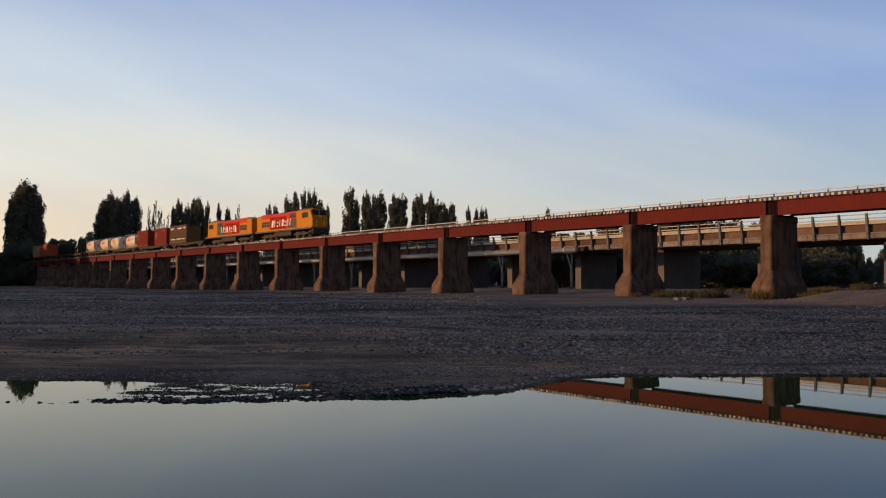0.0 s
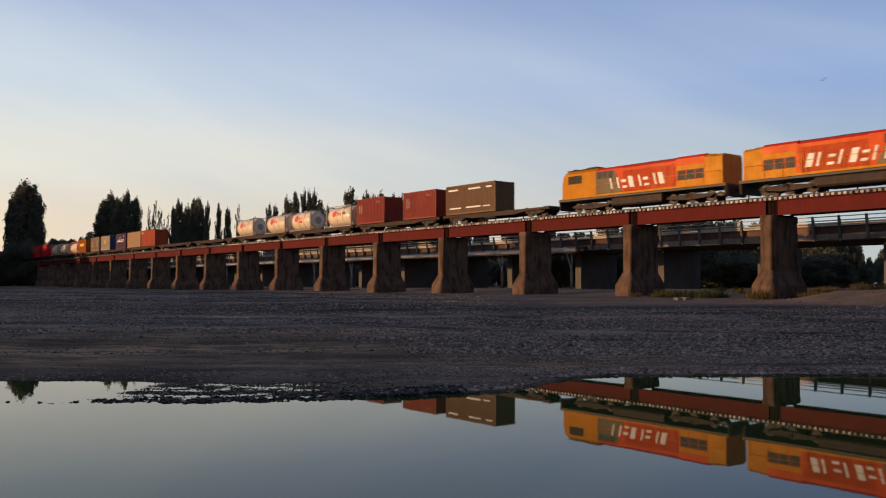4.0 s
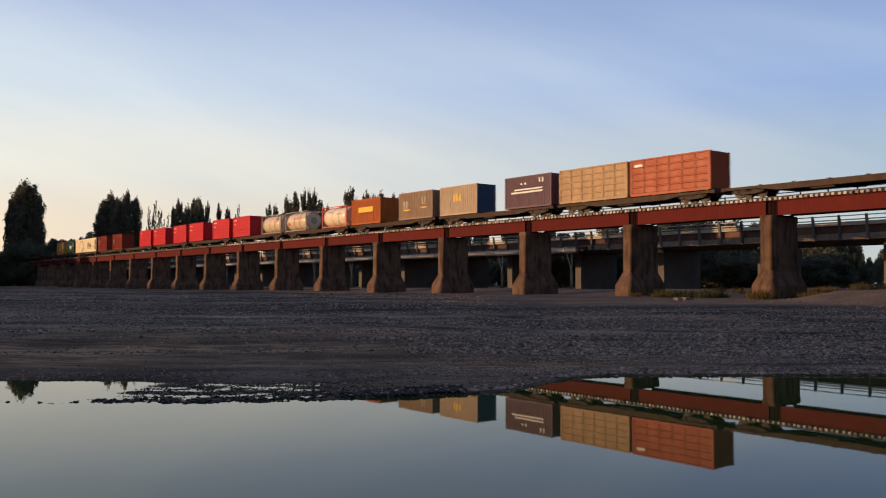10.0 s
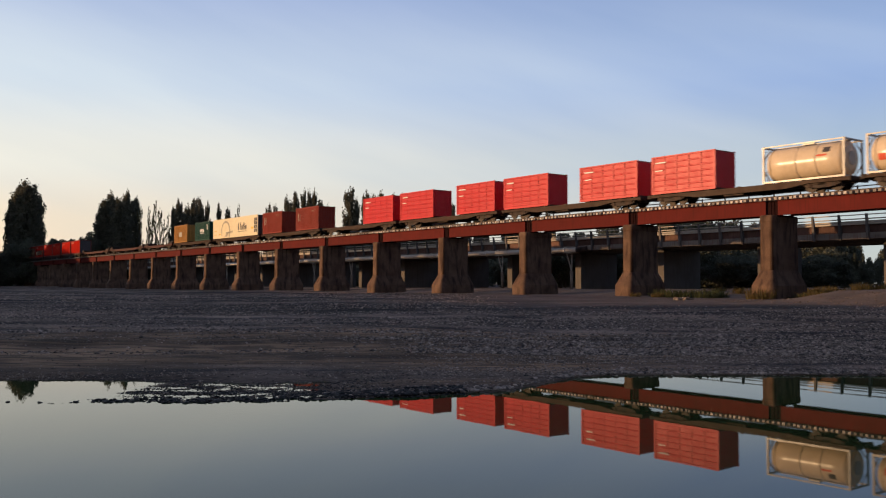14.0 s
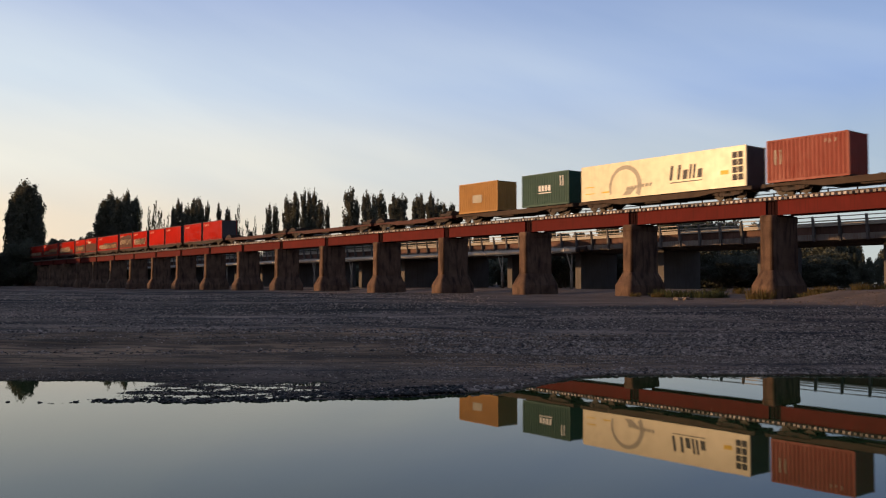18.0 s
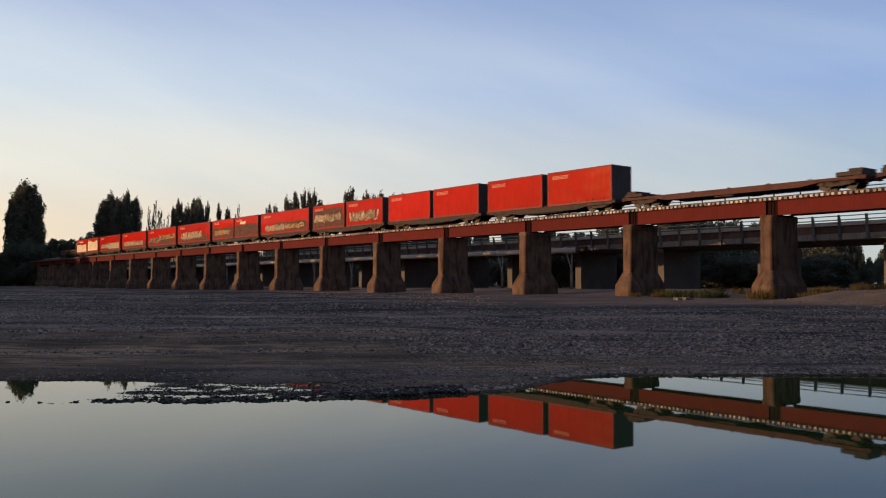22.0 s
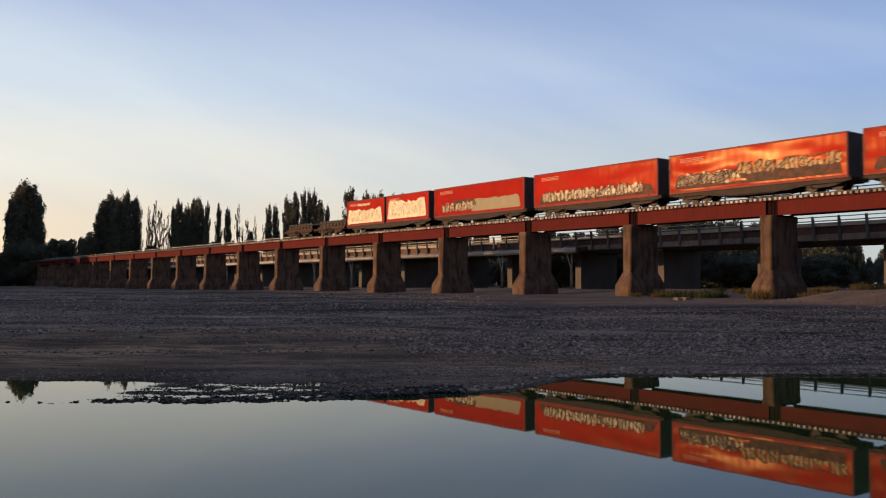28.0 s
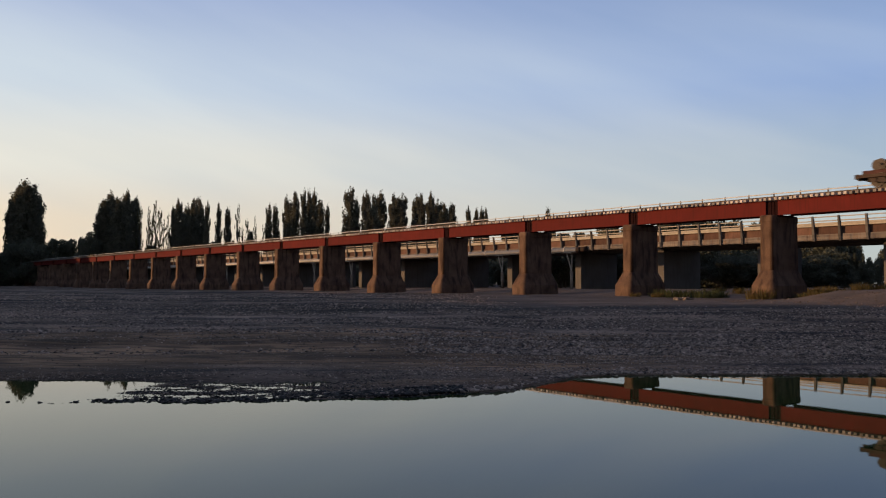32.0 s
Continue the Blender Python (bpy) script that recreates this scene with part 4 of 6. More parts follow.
P = {
    "brown": paint("brown_container_paint", (0.15, 0.073, 0.030)), "redbrown": paint("red_oxide_container_paint", (0.24, 0.026, 0.012)),
    "orange_brown": paint("orange_brown_container_paint", (0.33, 0.052, 0.013)), "tan": paint("tan_container_paint", (0.37, 0.225, 0.115)),
    "grey_tan": paint("grey_tan_container_paint", (0.30, 0.195, 0.125)), "purple": paint("dark_purple_container_paint", (0.115, 0.056, 0.080)),
    "cream": paint("cream_container_paint", (0.47, 0.345, 0.235)), "blue": paint("dark_blue_container_paint", (0.03, 0.06, 0.12)),
    "orange": paint("orange_container_paint", (0.42, 0.10, 0.016)), "red": paint("bright_red_container_paint", (0.54, 0.014, 0.022), 0.38, 0.2, spec=0.16),
    "white": paint("white_container_paint", (0.78, 0.66, 0.44), 0.28, 0.2, spec=0.11), "green": paint("green_container_paint", (0.014, 0.060, 0.044)),
    "yellow": paint("ochre_container_paint", (0.40, 0.19, 0.045)), "dark": paint("dark_end_paint", (0.065, 0.056, 0.058), 0.6),
    "tank": paint("white_tank_paint", (0.82, 0.66, 0.48), 0.26, 0.3, (0.50, 0.34, 0.21), spec=0.3), "tank_frame": paint("tank_frame_paint", (0.34, 0.28, 0.24), 0.3, spec=0.3),
    "tank_cream": paint("cream_tank_paint", (0.66, 0.51, 0.35), 0.26, 0.3, (0.42, 0.29, 0.17), spec=0.3),
    "curtain": surf("red_side_curtain", (0.45, 0.018, 0.011), (0.34, 0.014, 0.008), 0.20, 0, 0.7, 12, 0.03, streak=0.45, dirt=(0.16, 0.016, 0.006), rnd=0.12, spec=0.048),
    "curtain_frame": paint("dark_red_body_frame", (0.22, 0.03, 0.025), 0.5), "strap": paint("dark_red_strap", (0.30, 0.035, 0.025), 0.6),
    "mark_white": paint("white_marking", (0.80, 0.77, 0.72), 0.5, 0.2), "mark_red": paint("red_marking", (0.62, 0.10, 0.05), 0.5, 0.1),
    "mark_yellow": paint("yellow_marking", (0.75, 0.48, 0.06), 0.5, 0.2), "mark_dark": paint("dark_marking", (0.08, 0.07, 0.07), 0.5, 0.2),
    "mark_grey": paint("grey_marking", (0.40, 0.35, 0.27), 0.5, 0.2),
    "spray_pale": surf("pale_spray_paint", (0.54, 0.43, 0.27), (0.28, 0.14, 0.075), 0.4, 0, 2.2, 9, 0.05, spec=0.25, lo=0.72, hi=0.98), "spray_cream": surf("cream_spray_paint", (0.84, 0.74, 0.52), (0.60, 0.44, 0.27), 0.3, 0, 2.2, 9, 0.05, spec=0.2, lo=0.7, hi=1.0), "letter_red": paint("faded_pink_lettering", (0.62, 0.25, 0.17), 0.5, 0.2), "spray_dark": surf("dark_spray_paint", (0.032, 0.018, 0.013), (0.13, 0.042, 0.022), 0.5, 0, 2.6, 14, 0.05, lo=0.6, hi=0.9, spec=0.1),
    "spray_green": surf("olive_spray_paint", (0.20, 0.17, 0.10), (0.30, 0.22, 0.11), 0.6, 0, 1.2, 10, 0.05), "spray_gold": surf("gold_spray_paint", (0.50, 0.30, 0.08), (0.30, 0.16, 0.06), 0.55, 0, 2.0, 12, 0.05),
    "loco_red": paint("locomotive_red_paint", (0.52, 0.030, 0.008), 0.34, 0.25, spec=0.10), "loco_yellow": paint("locomotive_yellow_paint", (0.50, 0.185, 0.008), 0.36, 0.3, spec=0.08), "loco_black": paint("locomotive_roof_paint", (0.035, 0.030, 0.028), 0.5, 0.2),
    "loco_grey": paint("locomotive_grey_paint", (0.075, 0.066, 0.056), 0.32, 0.3, spec=0.12), "glass": surf("dark_window_glass", (0.02, 0.022, 0.025), (0.03, 0.03, 0.035), 0.22, 0, 2, 20, 0.0, spec=0.07),
    "grille": surf("dark_grille_steel", (0.035, 0.03, 0.028), (0.05, 0.045, 0.04), 0.6, 0.3, 4, 60, 0.1),
}
for key in ("curtain", "loco_red", "loco_yellow", "loco_grey", "glass"):
    P[key].node_tree.nodes["Principled BSDF"].inputs["Specular Tint"].default_value = (1.0, 0.62, 0.22, 1)
P["headlight"] = surf("headlight_glass", (0.45, 0.43, 0.40), (0.35, 0.34, 0.32), 0.1, 0, 3, 20, 0.0)


def bogie(parent, x, six=False):
    """A bogie with side frames, bolster and wheelsets, standing on the rails at x."""
    axles = (-1.7, 0, 1.7) if six else (-0.88, 0.88)
    e = axles[-1] + 0.35
    bm = bmesh.new()
    for y in (-0.95, 0.83):
        loft(bm, [[(-e, y, 0.42), (-e, y, 0.58), (-e, y + 0.12, 0.58), (-e, y + 0.12, 0.42)], [(-0.45, y, 0.26), (-0.45, y, 0.70), (-0.45, y + 0.12, 0.70), (-0.45, y + 0.12, 0.26)], [(0.45, y, 0.26), (0.45, y, 0.70), (0.45, y + 0.12, 0.70), (0.45, y + 0.12, 0.26)], [(e, y, 0.42), (e, y, 0.58), (e, y + 0.12, 0.58), (e, y + 0.12, 0.42)]])
        for a in axles:
            box(bm, x0 := a - 0.14, x0 + 0.28, y - 0.06, y + 0.1, 0.30, 0.58, c=0.02)
    box(bm, -0.25, 0.25, -0.95, 0.95, 0.45, 0.72)
    b = part("bogie", bm, M["frame"], parent, at=pose(x, 0, 0))
    for a in axles:
        bm = bmesh.new()
        tube(bm, (0, -0.75, 0.42), (0, 0.75, 0.42), 0.07, 8)
        for y in (-0.62, 0.50):
            tube(bm, (0, y, 0.42), (0, y + 0.12, 0.42), 0.42, 20)
            tube(bm, (0, y - 0.01, 0.42), (0, y + 0.13, 0.42), 0.14, 10)
        part("wheelset", bm, M["wheel"], b, at=pose(a, 0, 0))


def wagon(u0, u1, style="flat"):
    """A flat wagon from u0 to u1 down the train."""
    L = u1 - u0
    h = L / 2
    red = style == "red"
    label = {"flat": "dark steel container flat wagon with two bogies", "red": "empty red oxide flat wagon with raised ends", "well": "low dark skeletal wagon with trussed side sills"}[style]
    w = thing("flat_wagon", label, "wagon", on(-(u0 + u1) / 2, MID, RAIL), "train wagons")
    fm = M["frame_red"] if red else M["frame"]
    e = h - 0.35
    lo = 0.50 if style == "well" else 0.60
    for y in (-1.12, 1.04):
        bm = bmesh.new()
        def ring(x, z0, z1):
            return [(x, y, z0), (x, y, z1), (x, y + 0.08, z1), (x, y + 0.08, z0)]
        loft(bm, [ring(-e, lo, 0.80), ring(-e + 2.6, lo, 0.80), ring(-e + 4.2, lo - 0.22, 0.80), ring(e - 4.2, lo - 0.22, 0.80), ring(e - 2.6, lo, 0.80), ring(e, lo, 0.80)])
        part("side_sill", bm, M["frame_red"] if red else M["sill"] if style == "flat" else M["frame"], w)
    bm = boxes((-e, e, -1.03, 1.03, 0.64, 0.78), (-e, e, -0.25, 0.25, 0.45, 0.64))
    part("underframe", bm, fm, w)
    for s in (-1, 1):
        bm = boxes((s * (h - 0.2) - 0.15, s * (h - 0.2) + 0.15, -1.15, 1.15, 0.55, 0.84), c=0.02)
        part("headstock", bm, fm, w)
        bm = boxes((min(s * (h - 0.05), s * (h + 0.28)), max(s * (h - 0.05), s * (h + 0.28)), -0.12, 0.12, 0.56, 0.80), c=0.02)
        part("coupler", bm, M["wheel"], w)
        bogie(w, s * (h - 2.1))
        if red:
            bm = boxes((min(s * (h - 0.3), s * (h - 2.0)), max(s * (h - 0.3), s * (h - 2.0)), -1.1, 1.1, 0.84, 1.12), c=0.03)
            box(bm, s * (h - 0.8) - 0.45, s * (h - 0.8) + 0.45, -0.9, 0.9, 1.12, 1.32)
            part("end_platform", bm, M["frame"], w)
    n = 7
    bm = bmesh.new()
    for i in range(n):
        x = -e + 0.3 + i * (2 * e - 0.6) / (n - 1)
        for y in (-1.16, 1.04):
            box(bm, x - 0.12, x + 0.12, y, y + 0.12, 0.80, 0.852)
    tagged(part("twist_lock", bm, M["wheel"], w), kind="stuff")
    if style == "well":
        for y in (-1.1, 1.06):
            bm = bmesh.new()
            tube(bm, (-e + 2.8, y, 0.62), (-1.6, y, 0.22), 0.035, 6)
            tube(bm, (-1.6, y, 0.22), (1.6, y, 0.22), 0.035, 6)
            tube(bm, (1.6, y, 0.22), (e - 2.8, y, 0.62), 0.035, 6)
            part("truss_rod", bm, M["frame"], w)
    bm = boxes((-1.4, 0.2, -0.9, -0.3, 0.25, 0.6), (0.7, 1.5, 0.2, 0.8, 0.25, 0.6), c=0.04)
    part("brake_gear", bm, M["frame"], w)
    MOVERS.append((w, -(u0 + u1) / 2, MID, RAIL, 0))
    return w


def corrugated(bm, x0, x1, z0, z1, y, out, period=0.30, depth=0.055):
    n = max(2, round((x1 - x0) / period))
    p = (x1 - x0) / n
    prof = []
    for i in range(n):
        a = x0 + i * p
        prof += [(a, 0), (a + 0.30 * p, 0), (a + 0.5 * p, -depth), (a + 0.8 * p, -depth)]
    prof.append((x1, 0))
    vs = [(bm.verts.new((a, y + out * d, z0)), bm.verts.new((a, y + out * d, z1))) for a, d in prof]
    for (a, b), (c, d) in zip(vs, vs[1:]):
        bm.faces.new((a, c, d, b))


def ribbed(bm, x0, x1, z0, z1, y, out, rows):
    """A side with broad horizontal panels between thin ribs."""
    step = (z1 - z0) / rows
    prof = []
    for i in range(rows):
        a = z0 + i * step
        prof += [(a, 0), (a + 0.12 * step, 0), (a + 0.2 * step, -0.045), (a + 0.92 * step, -0.045)]
    prof.append((z1, 0))
    vs = [(bm.verts.new((x0, y + out * d, a)), bm.verts.new((x1, y + out * d, a))) for a, d in prof]
    for (a, b), (c, d) in zip(vs, vs[1:]):
        bm.faces.new((a, b, d, c))


HW = 1.22


def box_frame(c, L, H, material):
    h = L / 2
    for sx in (-1, 1):
        for y in (-HW, HW - 0.11):
            part("corner_post", boxes((sx * (h - 0.06) - 0.06, sx * (h - 0.06) + 0.06, y, y + 0.11, 0, H), c=0.01), material, c)
    for y in (-HW + 0.005, HW - 0.085):
        part("top_rail", boxes((-h + 0.12, h - 0.12, y, y + 0.08, H - 0.11, H - 0.004)), material, c)
        part("bottom_rail", boxes((-h + 0.12, h - 0.12, y, y + 0.08, 0.0, 0.16)), material, c)


def add_box(u0, u1, colour, label, H=2.9, side="corrugated", rib=0, end=None, z=8.69):
    L = u1 - u0
    h = L / 2
    m = P[colour]
    c = thing("shipping_container", label, "container", on(-(u0 + u1) / 2, MID, z), "containers on the train")
    box_frame(c, L, H, m)
    for y, out in ((-HW + 0.01, -1), (HW - 0.01, 1)):
        bm = bmesh.new()
        if side == "smooth":
            box(bm, -h + 0.1, h - 0.1, y - 0.01, y + 0.01, 0.15, H - 0.1)
        elif side == "ribbed":
            ribbed(bm, -h + 0.1, h - 0.1, 0.15, H - 0.1, y, out, rib or 5)
        else:
            corrugated(bm, -h + 0.1, h - 0.1, 0.15, H - 0.1, y, out)
        panel = part("side_panel", bm, m, c)
        if side == "ribbed" and out < 0:
            n = max(3, round(L / 1.2))
            rib_mesh = mesh_of("rib", boxes((0, 0.08, y - 0.006, y + 0.002, 0.15, H - 0.1)), m)
            for i in range(n + 1):
                part("rib", rib_mesh, None, panel, at=pose(-h + 0.12 + i * (L - 0.32) / n, 0, 0))
    bm = bmesh.new()
    n = round(L / 0.4)
    prof = []
    for i in range(n):
        x, w = -h + 0.05 + i * (L - 0.1) / n, (L - 0.1) / n
        prof += [(x, 0), (x + 0.4 * w, 0), (x + 0.5 * w, 0.022), (x + 0.9 * w, 0.022)]
    prof.append((h - 0.05, 0))
    vs = [(bm.verts.new((x, -HW + 0.05, H - 0.04 + d)), bm.verts.new((x, HW - 0.05, H - 0.04 + d))) for x, d in prof]
    for (q0, q1), (r0, r1) in zip(vs, vs[1:]):
        bm.faces.new((q0, r0, r1, q1))
    part("roof", bm, m, c)
    bm = bmesh.new()
    prof, n = [], 9
    for i in range(n):
        y = -HW + 0.10 + i * (2 * HW - 0.2) / n
        w = (2 * HW - 0.2) / n
        prof += [(y, 0), (y + 0.3 * w, 0), (y + 0.5 * w, 0.04), (y + 0.8 * w, 0.04)]
    prof.append((HW - 0.10, 0))
    vs = [(bm.verts.new((h - 0.02 - d, y, 0.1)), bm.verts.new((h - 0.02 - d, y, H - 0.1))) for y, d in prof]
    for (q0, q1), (r0, r1) in zip(vs, vs[1:]):
        bm.faces.new((q0, r0, r1, q1))
    part("end_wall", bm, P[end] if end else m, c)
    for k in (0, 1):
        y0 = -HW + 0.12 + k * (HW - 0.115)
        d = part("door", boxes((-h + 0.02, -h + 0.07, y0, y0 + HW - 0.125, 0.12, H - 0.1), c=0.01), P[end] if end else m, c)
        bm = bmesh.new()
        for f in (0.3, 0.72):
            tube(bm, (-h - 0.005, y0 + f * 1.0, 0.14), (-h - 0.005, y0 + f * 1.0, H - 0.14), 0.02, 6)
        part("lock_rod", bm, M["galv"], d)
    part("floor", boxes((-h + 0.05, h - 0.05, -HW + 0.04, HW - 0.04, 0.02, 0.14)), M["frame"], c)
    MOVERS.append((c, -(u0 + u1) / 2, MID, z, 0))
    return c


def patch(c, rows, material, name="marking", y=-HW - 0.004, slant=0.0):
    """Flat painted marks on the near side: x0, x1, z0, z1 each."""
    for x0, x1, z0, z1 in rows:
        bm = bmesh.new()
        s = slant * (z1 - z0)
        loft(bm, [[(x0, y, z0), (x1, y, z0), (x1 + s, y, z1), (x0 + s, y, z1)], [(x0, y + 0.012, z0), (x1, y + 0.012, z0), (x1 + s, y + 0.012, z1), (x0 + s, y + 0.012, z1)]])
        part(name, bm, P[material], c)


def tank_container(u0, u1, colour, frame_paint, label, marks, H=2.55, full=True):
    L = u1 - u0
    h = L / 2
    c = thing("tank_container", label, "tank container", on(-(u0 + u1) / 2, MID, 8.65), "tank containers on the train")
    fp = P[frame_paint]
    for sx in (-1, 1):
        x = sx * (h - 0.06)
        bm = bmesh.new()
        for y in (-HW, HW - 0.12):
            box(bm, x - 0.06, x + 0.06, y, y + 0.12, 0, H, c=0.01)
        box(bm, x - 0.05, x + 0.05, -HW + 0.12, HW - 0.12, H - 0.12, H - 0.01)
        box(bm, x - 0.05, x + 0.05, -HW + 0.12, HW - 0.12, 0.0, 0.14)
        for y0, y1 in ((-HW + 0.1, -0.2), (HW - 0.1, 0.2)):
            tube(bm, (x, y0, 0.9), (x, y1, 0.1), 0.045, 6)
            tube(bm, (x, y0, H - 0.9), (x, y1, H - 0.1), 0.045, 6)
        part("end_frame", bm, fp, c)
    for y in (-HW + 0.01, HW - 0.10):
        part("bottom_rail", boxes((-h + 0.12, h - 0.12, y, y + 0.09, 0.02, 0.14)), fp, c)
        if full:
            part("top_rail", boxes((-h + 0.12, h - 0.12, y, y + 0.07, H - 0.10, H - 0.02)), fp, c)
    R, zc = 1.165, H / 2 + 0.02
    rings = []
    for x, r in ((-h + 0.15, 0.40), (-h + 0.19, 0.85), (-h + 0.25, 1.06), (-h + 0.36, R), (-1.6, R), (0, R), (1.6, R), (h - 0.36, R), (h - 0.25, 1.06), (h - 0.19, 0.85), (h - 0.15, 0.40)):
        rings.append([(x, r * math.cos(k * math.tau / 36), zc + r * math.sin(k * math.tau / 36)) for k in range(36)])
    bm = bmesh.new()
    loft(bm, rings, smooth=True)
    part("barrel", bm, P[colour], c)
    for x in (-h + 0.45, -0.6, 0.8, h - 0.52):
        bm = bmesh.new()
        loft(bm, [[(x + dx, (R + 0.035) * math.cos(k * math.tau / 36), zc + (R + 0.035) * math.sin(k * math.tau / 36)) for k in range(36)] for dx in (0, 0.09)], smooth=True)
        part("stiffening_ring", bm, P[colour], c)
    for sx in (-1, 1):                                  # insulated end plate, manlid ring and cross ribs
        bm = bmesh.new()
        tube(bm, (sx * (h - 0.15), 0, zc), (sx * (h - 0.11), 0, zc), 0.46, 20)
        part("end_plate", bm, P["tank_frame"], c)
    bm = boxes((-h + 0.3, h - 0.3, -0.25, 0.25, zc + R - 0.01, zc + R + 0.04), (-0.4, 0.4, -0.35, 0.35, zc + R, zc + R + 0.14), c=0.01)
    part("top_walkway", bm, fp, c)
    bm = bmesh.new()
    for y in (-HW + 0.2, -HW + 0.55):
        tube(bm, (-h + 0.05, y, 0.15), (-h + 0.05, y, H - 0.1), 0.02, 5)
    for i in range(8):
        tube(bm, (-h + 0.05, -HW + 0.2, 0.3 + i * 0.28), (-h + 0.05, -HW + 0.55, 0.3 + i * 0.28), 0.015, 5)
    part("ladder", bm, fp, c)
    for name, mat, x, z, w, t in marks:                 # marks follow the barrel's curve
        bm = bmesh.new()
        nz = 5
        ring = []
        for k in range(nz + 1):
            zz = z - t / 2 + t * k / nz
            yy = -math.sqrt(max(0.01, (R + 0.006) ** 2 - (zz - zc) ** 2))
            hw = w / 2 * (math.sqrt(max(0.05, 1 - (2 * k / nz - 1) ** 2)) if name == "round_mark" else 1)
            ring.append([(x - hw, yy, zz), (x + hw, yy, zz), (x + hw, yy + 0.02, zz), (x - hw, yy + 0.02, zz)])
        loft(bm, ring)
        part(name, bm, P[mat], c)
    MOVERS.append((c, -(u0 + u1) / 2, MID, 8.65, 0))
    return c


def spray(c, rng, x0, x1, z0, z1, material, letters=True):
    """Sprayed paint on the near side: a ragged field, or looping strokes the size of tall letters."""
    y = -HW - 0.018
    if not letters:
        n = max(8, int((x1 - x0) / 0.15))
        bm = bmesh.new()
        a, b = rng.uniform(0, 9), rng.uniform(0, 9)
        lo, hi = [], []
        for i in range(n + 1):
            x = x0 + (x1 - x0) * i / n
            edge = min(1, (i + 0.6) / 2.2, (n - i + 0.6) / 2.2)
            top = z0 + (z1 - z0) * edge * (0.86 + 0.04 * math.sin(x * 1.1 + a) + 0.10 * wobble(x, b, 1.7) + 0.12 * wobble(x, a, 5))
            lo.append((x, z0 + 0.04 * wobble(x, b, 4)))
            hi.append((x, max(z0 + 0.05, top)))
        for (ax, az), (bx, bz), (cx, cz), (dx, dz) in zip(lo, lo[1:], hi[1:], hi):
            bm.faces.new([bm.verts.new(p) for p in ((ax, y, az), (bx, y, bz), (cx, y, cz), (dx, y, dz))])
        part("spray_paint", bm, P[material], c)
        return
    x = x0
    while x < x1 - 0.25:
        w = rng.uniform(0.28, 0.6)
        bm = bmesh.new()                                 # the letter's fill, ragged and leaning
        lean, low, top = rng.uniform(-0.2, 0.25), z0 + (z1 - z0) * rng.uniform(0, 0.15), z1 - (z1 - z0) * rng.uniform(0, 0.25)
        a, prev = rng.uniform(0, 6), None
        for k in range(9):
            f = k / 8
            zz = low + (top - low) * f
            half = w * 0.5 * (0.45 + 0.35 * math.sin(a + 5 * f) ** 2) * min(1, 0.55 + 3 * f, 0.55 + 3 * (1 - f))
            mid = x + w / 2 + lean * (zz - low) + 0.09 * w * math.sin(a * 2 + 7 * f)
            cur = (bm.verts.new((mid - half, y - 0.004, zz)), bm.verts.new((mid + half, y - 0.004, zz)))
            if prev:
                bm.faces.new((prev[0], prev[1], cur[1], cur[0]))
            prev = cur
        part("spray_paint", bm, P[material], c)
        bm = bmesh.new()                                 # thin dark strokes over and round it
        for _ in range(2):
            d, e, g, th = rng.uniform(0, 6), rng.uniform(0.8, 1.9), rng.uniform(0.4, 1.2), rng.uniform(0.016, 0.032)
            pts = [(x + w / 2 + w * 0.55 * math.sin(d + e * t) + lean * (top - low) / 2, (low + top) / 2 + (top - low) * 0.52 * math.cos(g * t + d)) for t in (q * 0.42 for q in range(12))]
            prev = None
            for i, (px, pz) in enumerate(pts):
                qx, qz = pts[min(i + 1, 11)]
                ox, oz = pts[max(i - 1, 0)]
                n = Vector((-(qz - oz), qx - ox)).normalized() * th
                cur = (bm.verts.new((px + n.x, y - 0.008, pz + n.y)), bm.verts.new((px - n.x, y - 0.008, pz - n.y)))
                if prev:
                    bm.faces.new((prev[0], cur[0], cur[1], prev[1]))
                prev = cur
        part("spray_paint", bm, P["spray_pale" if material == "spray_cream" else "spray_dark"], c)
        x += w * rng.uniform(0.7, 0.95)


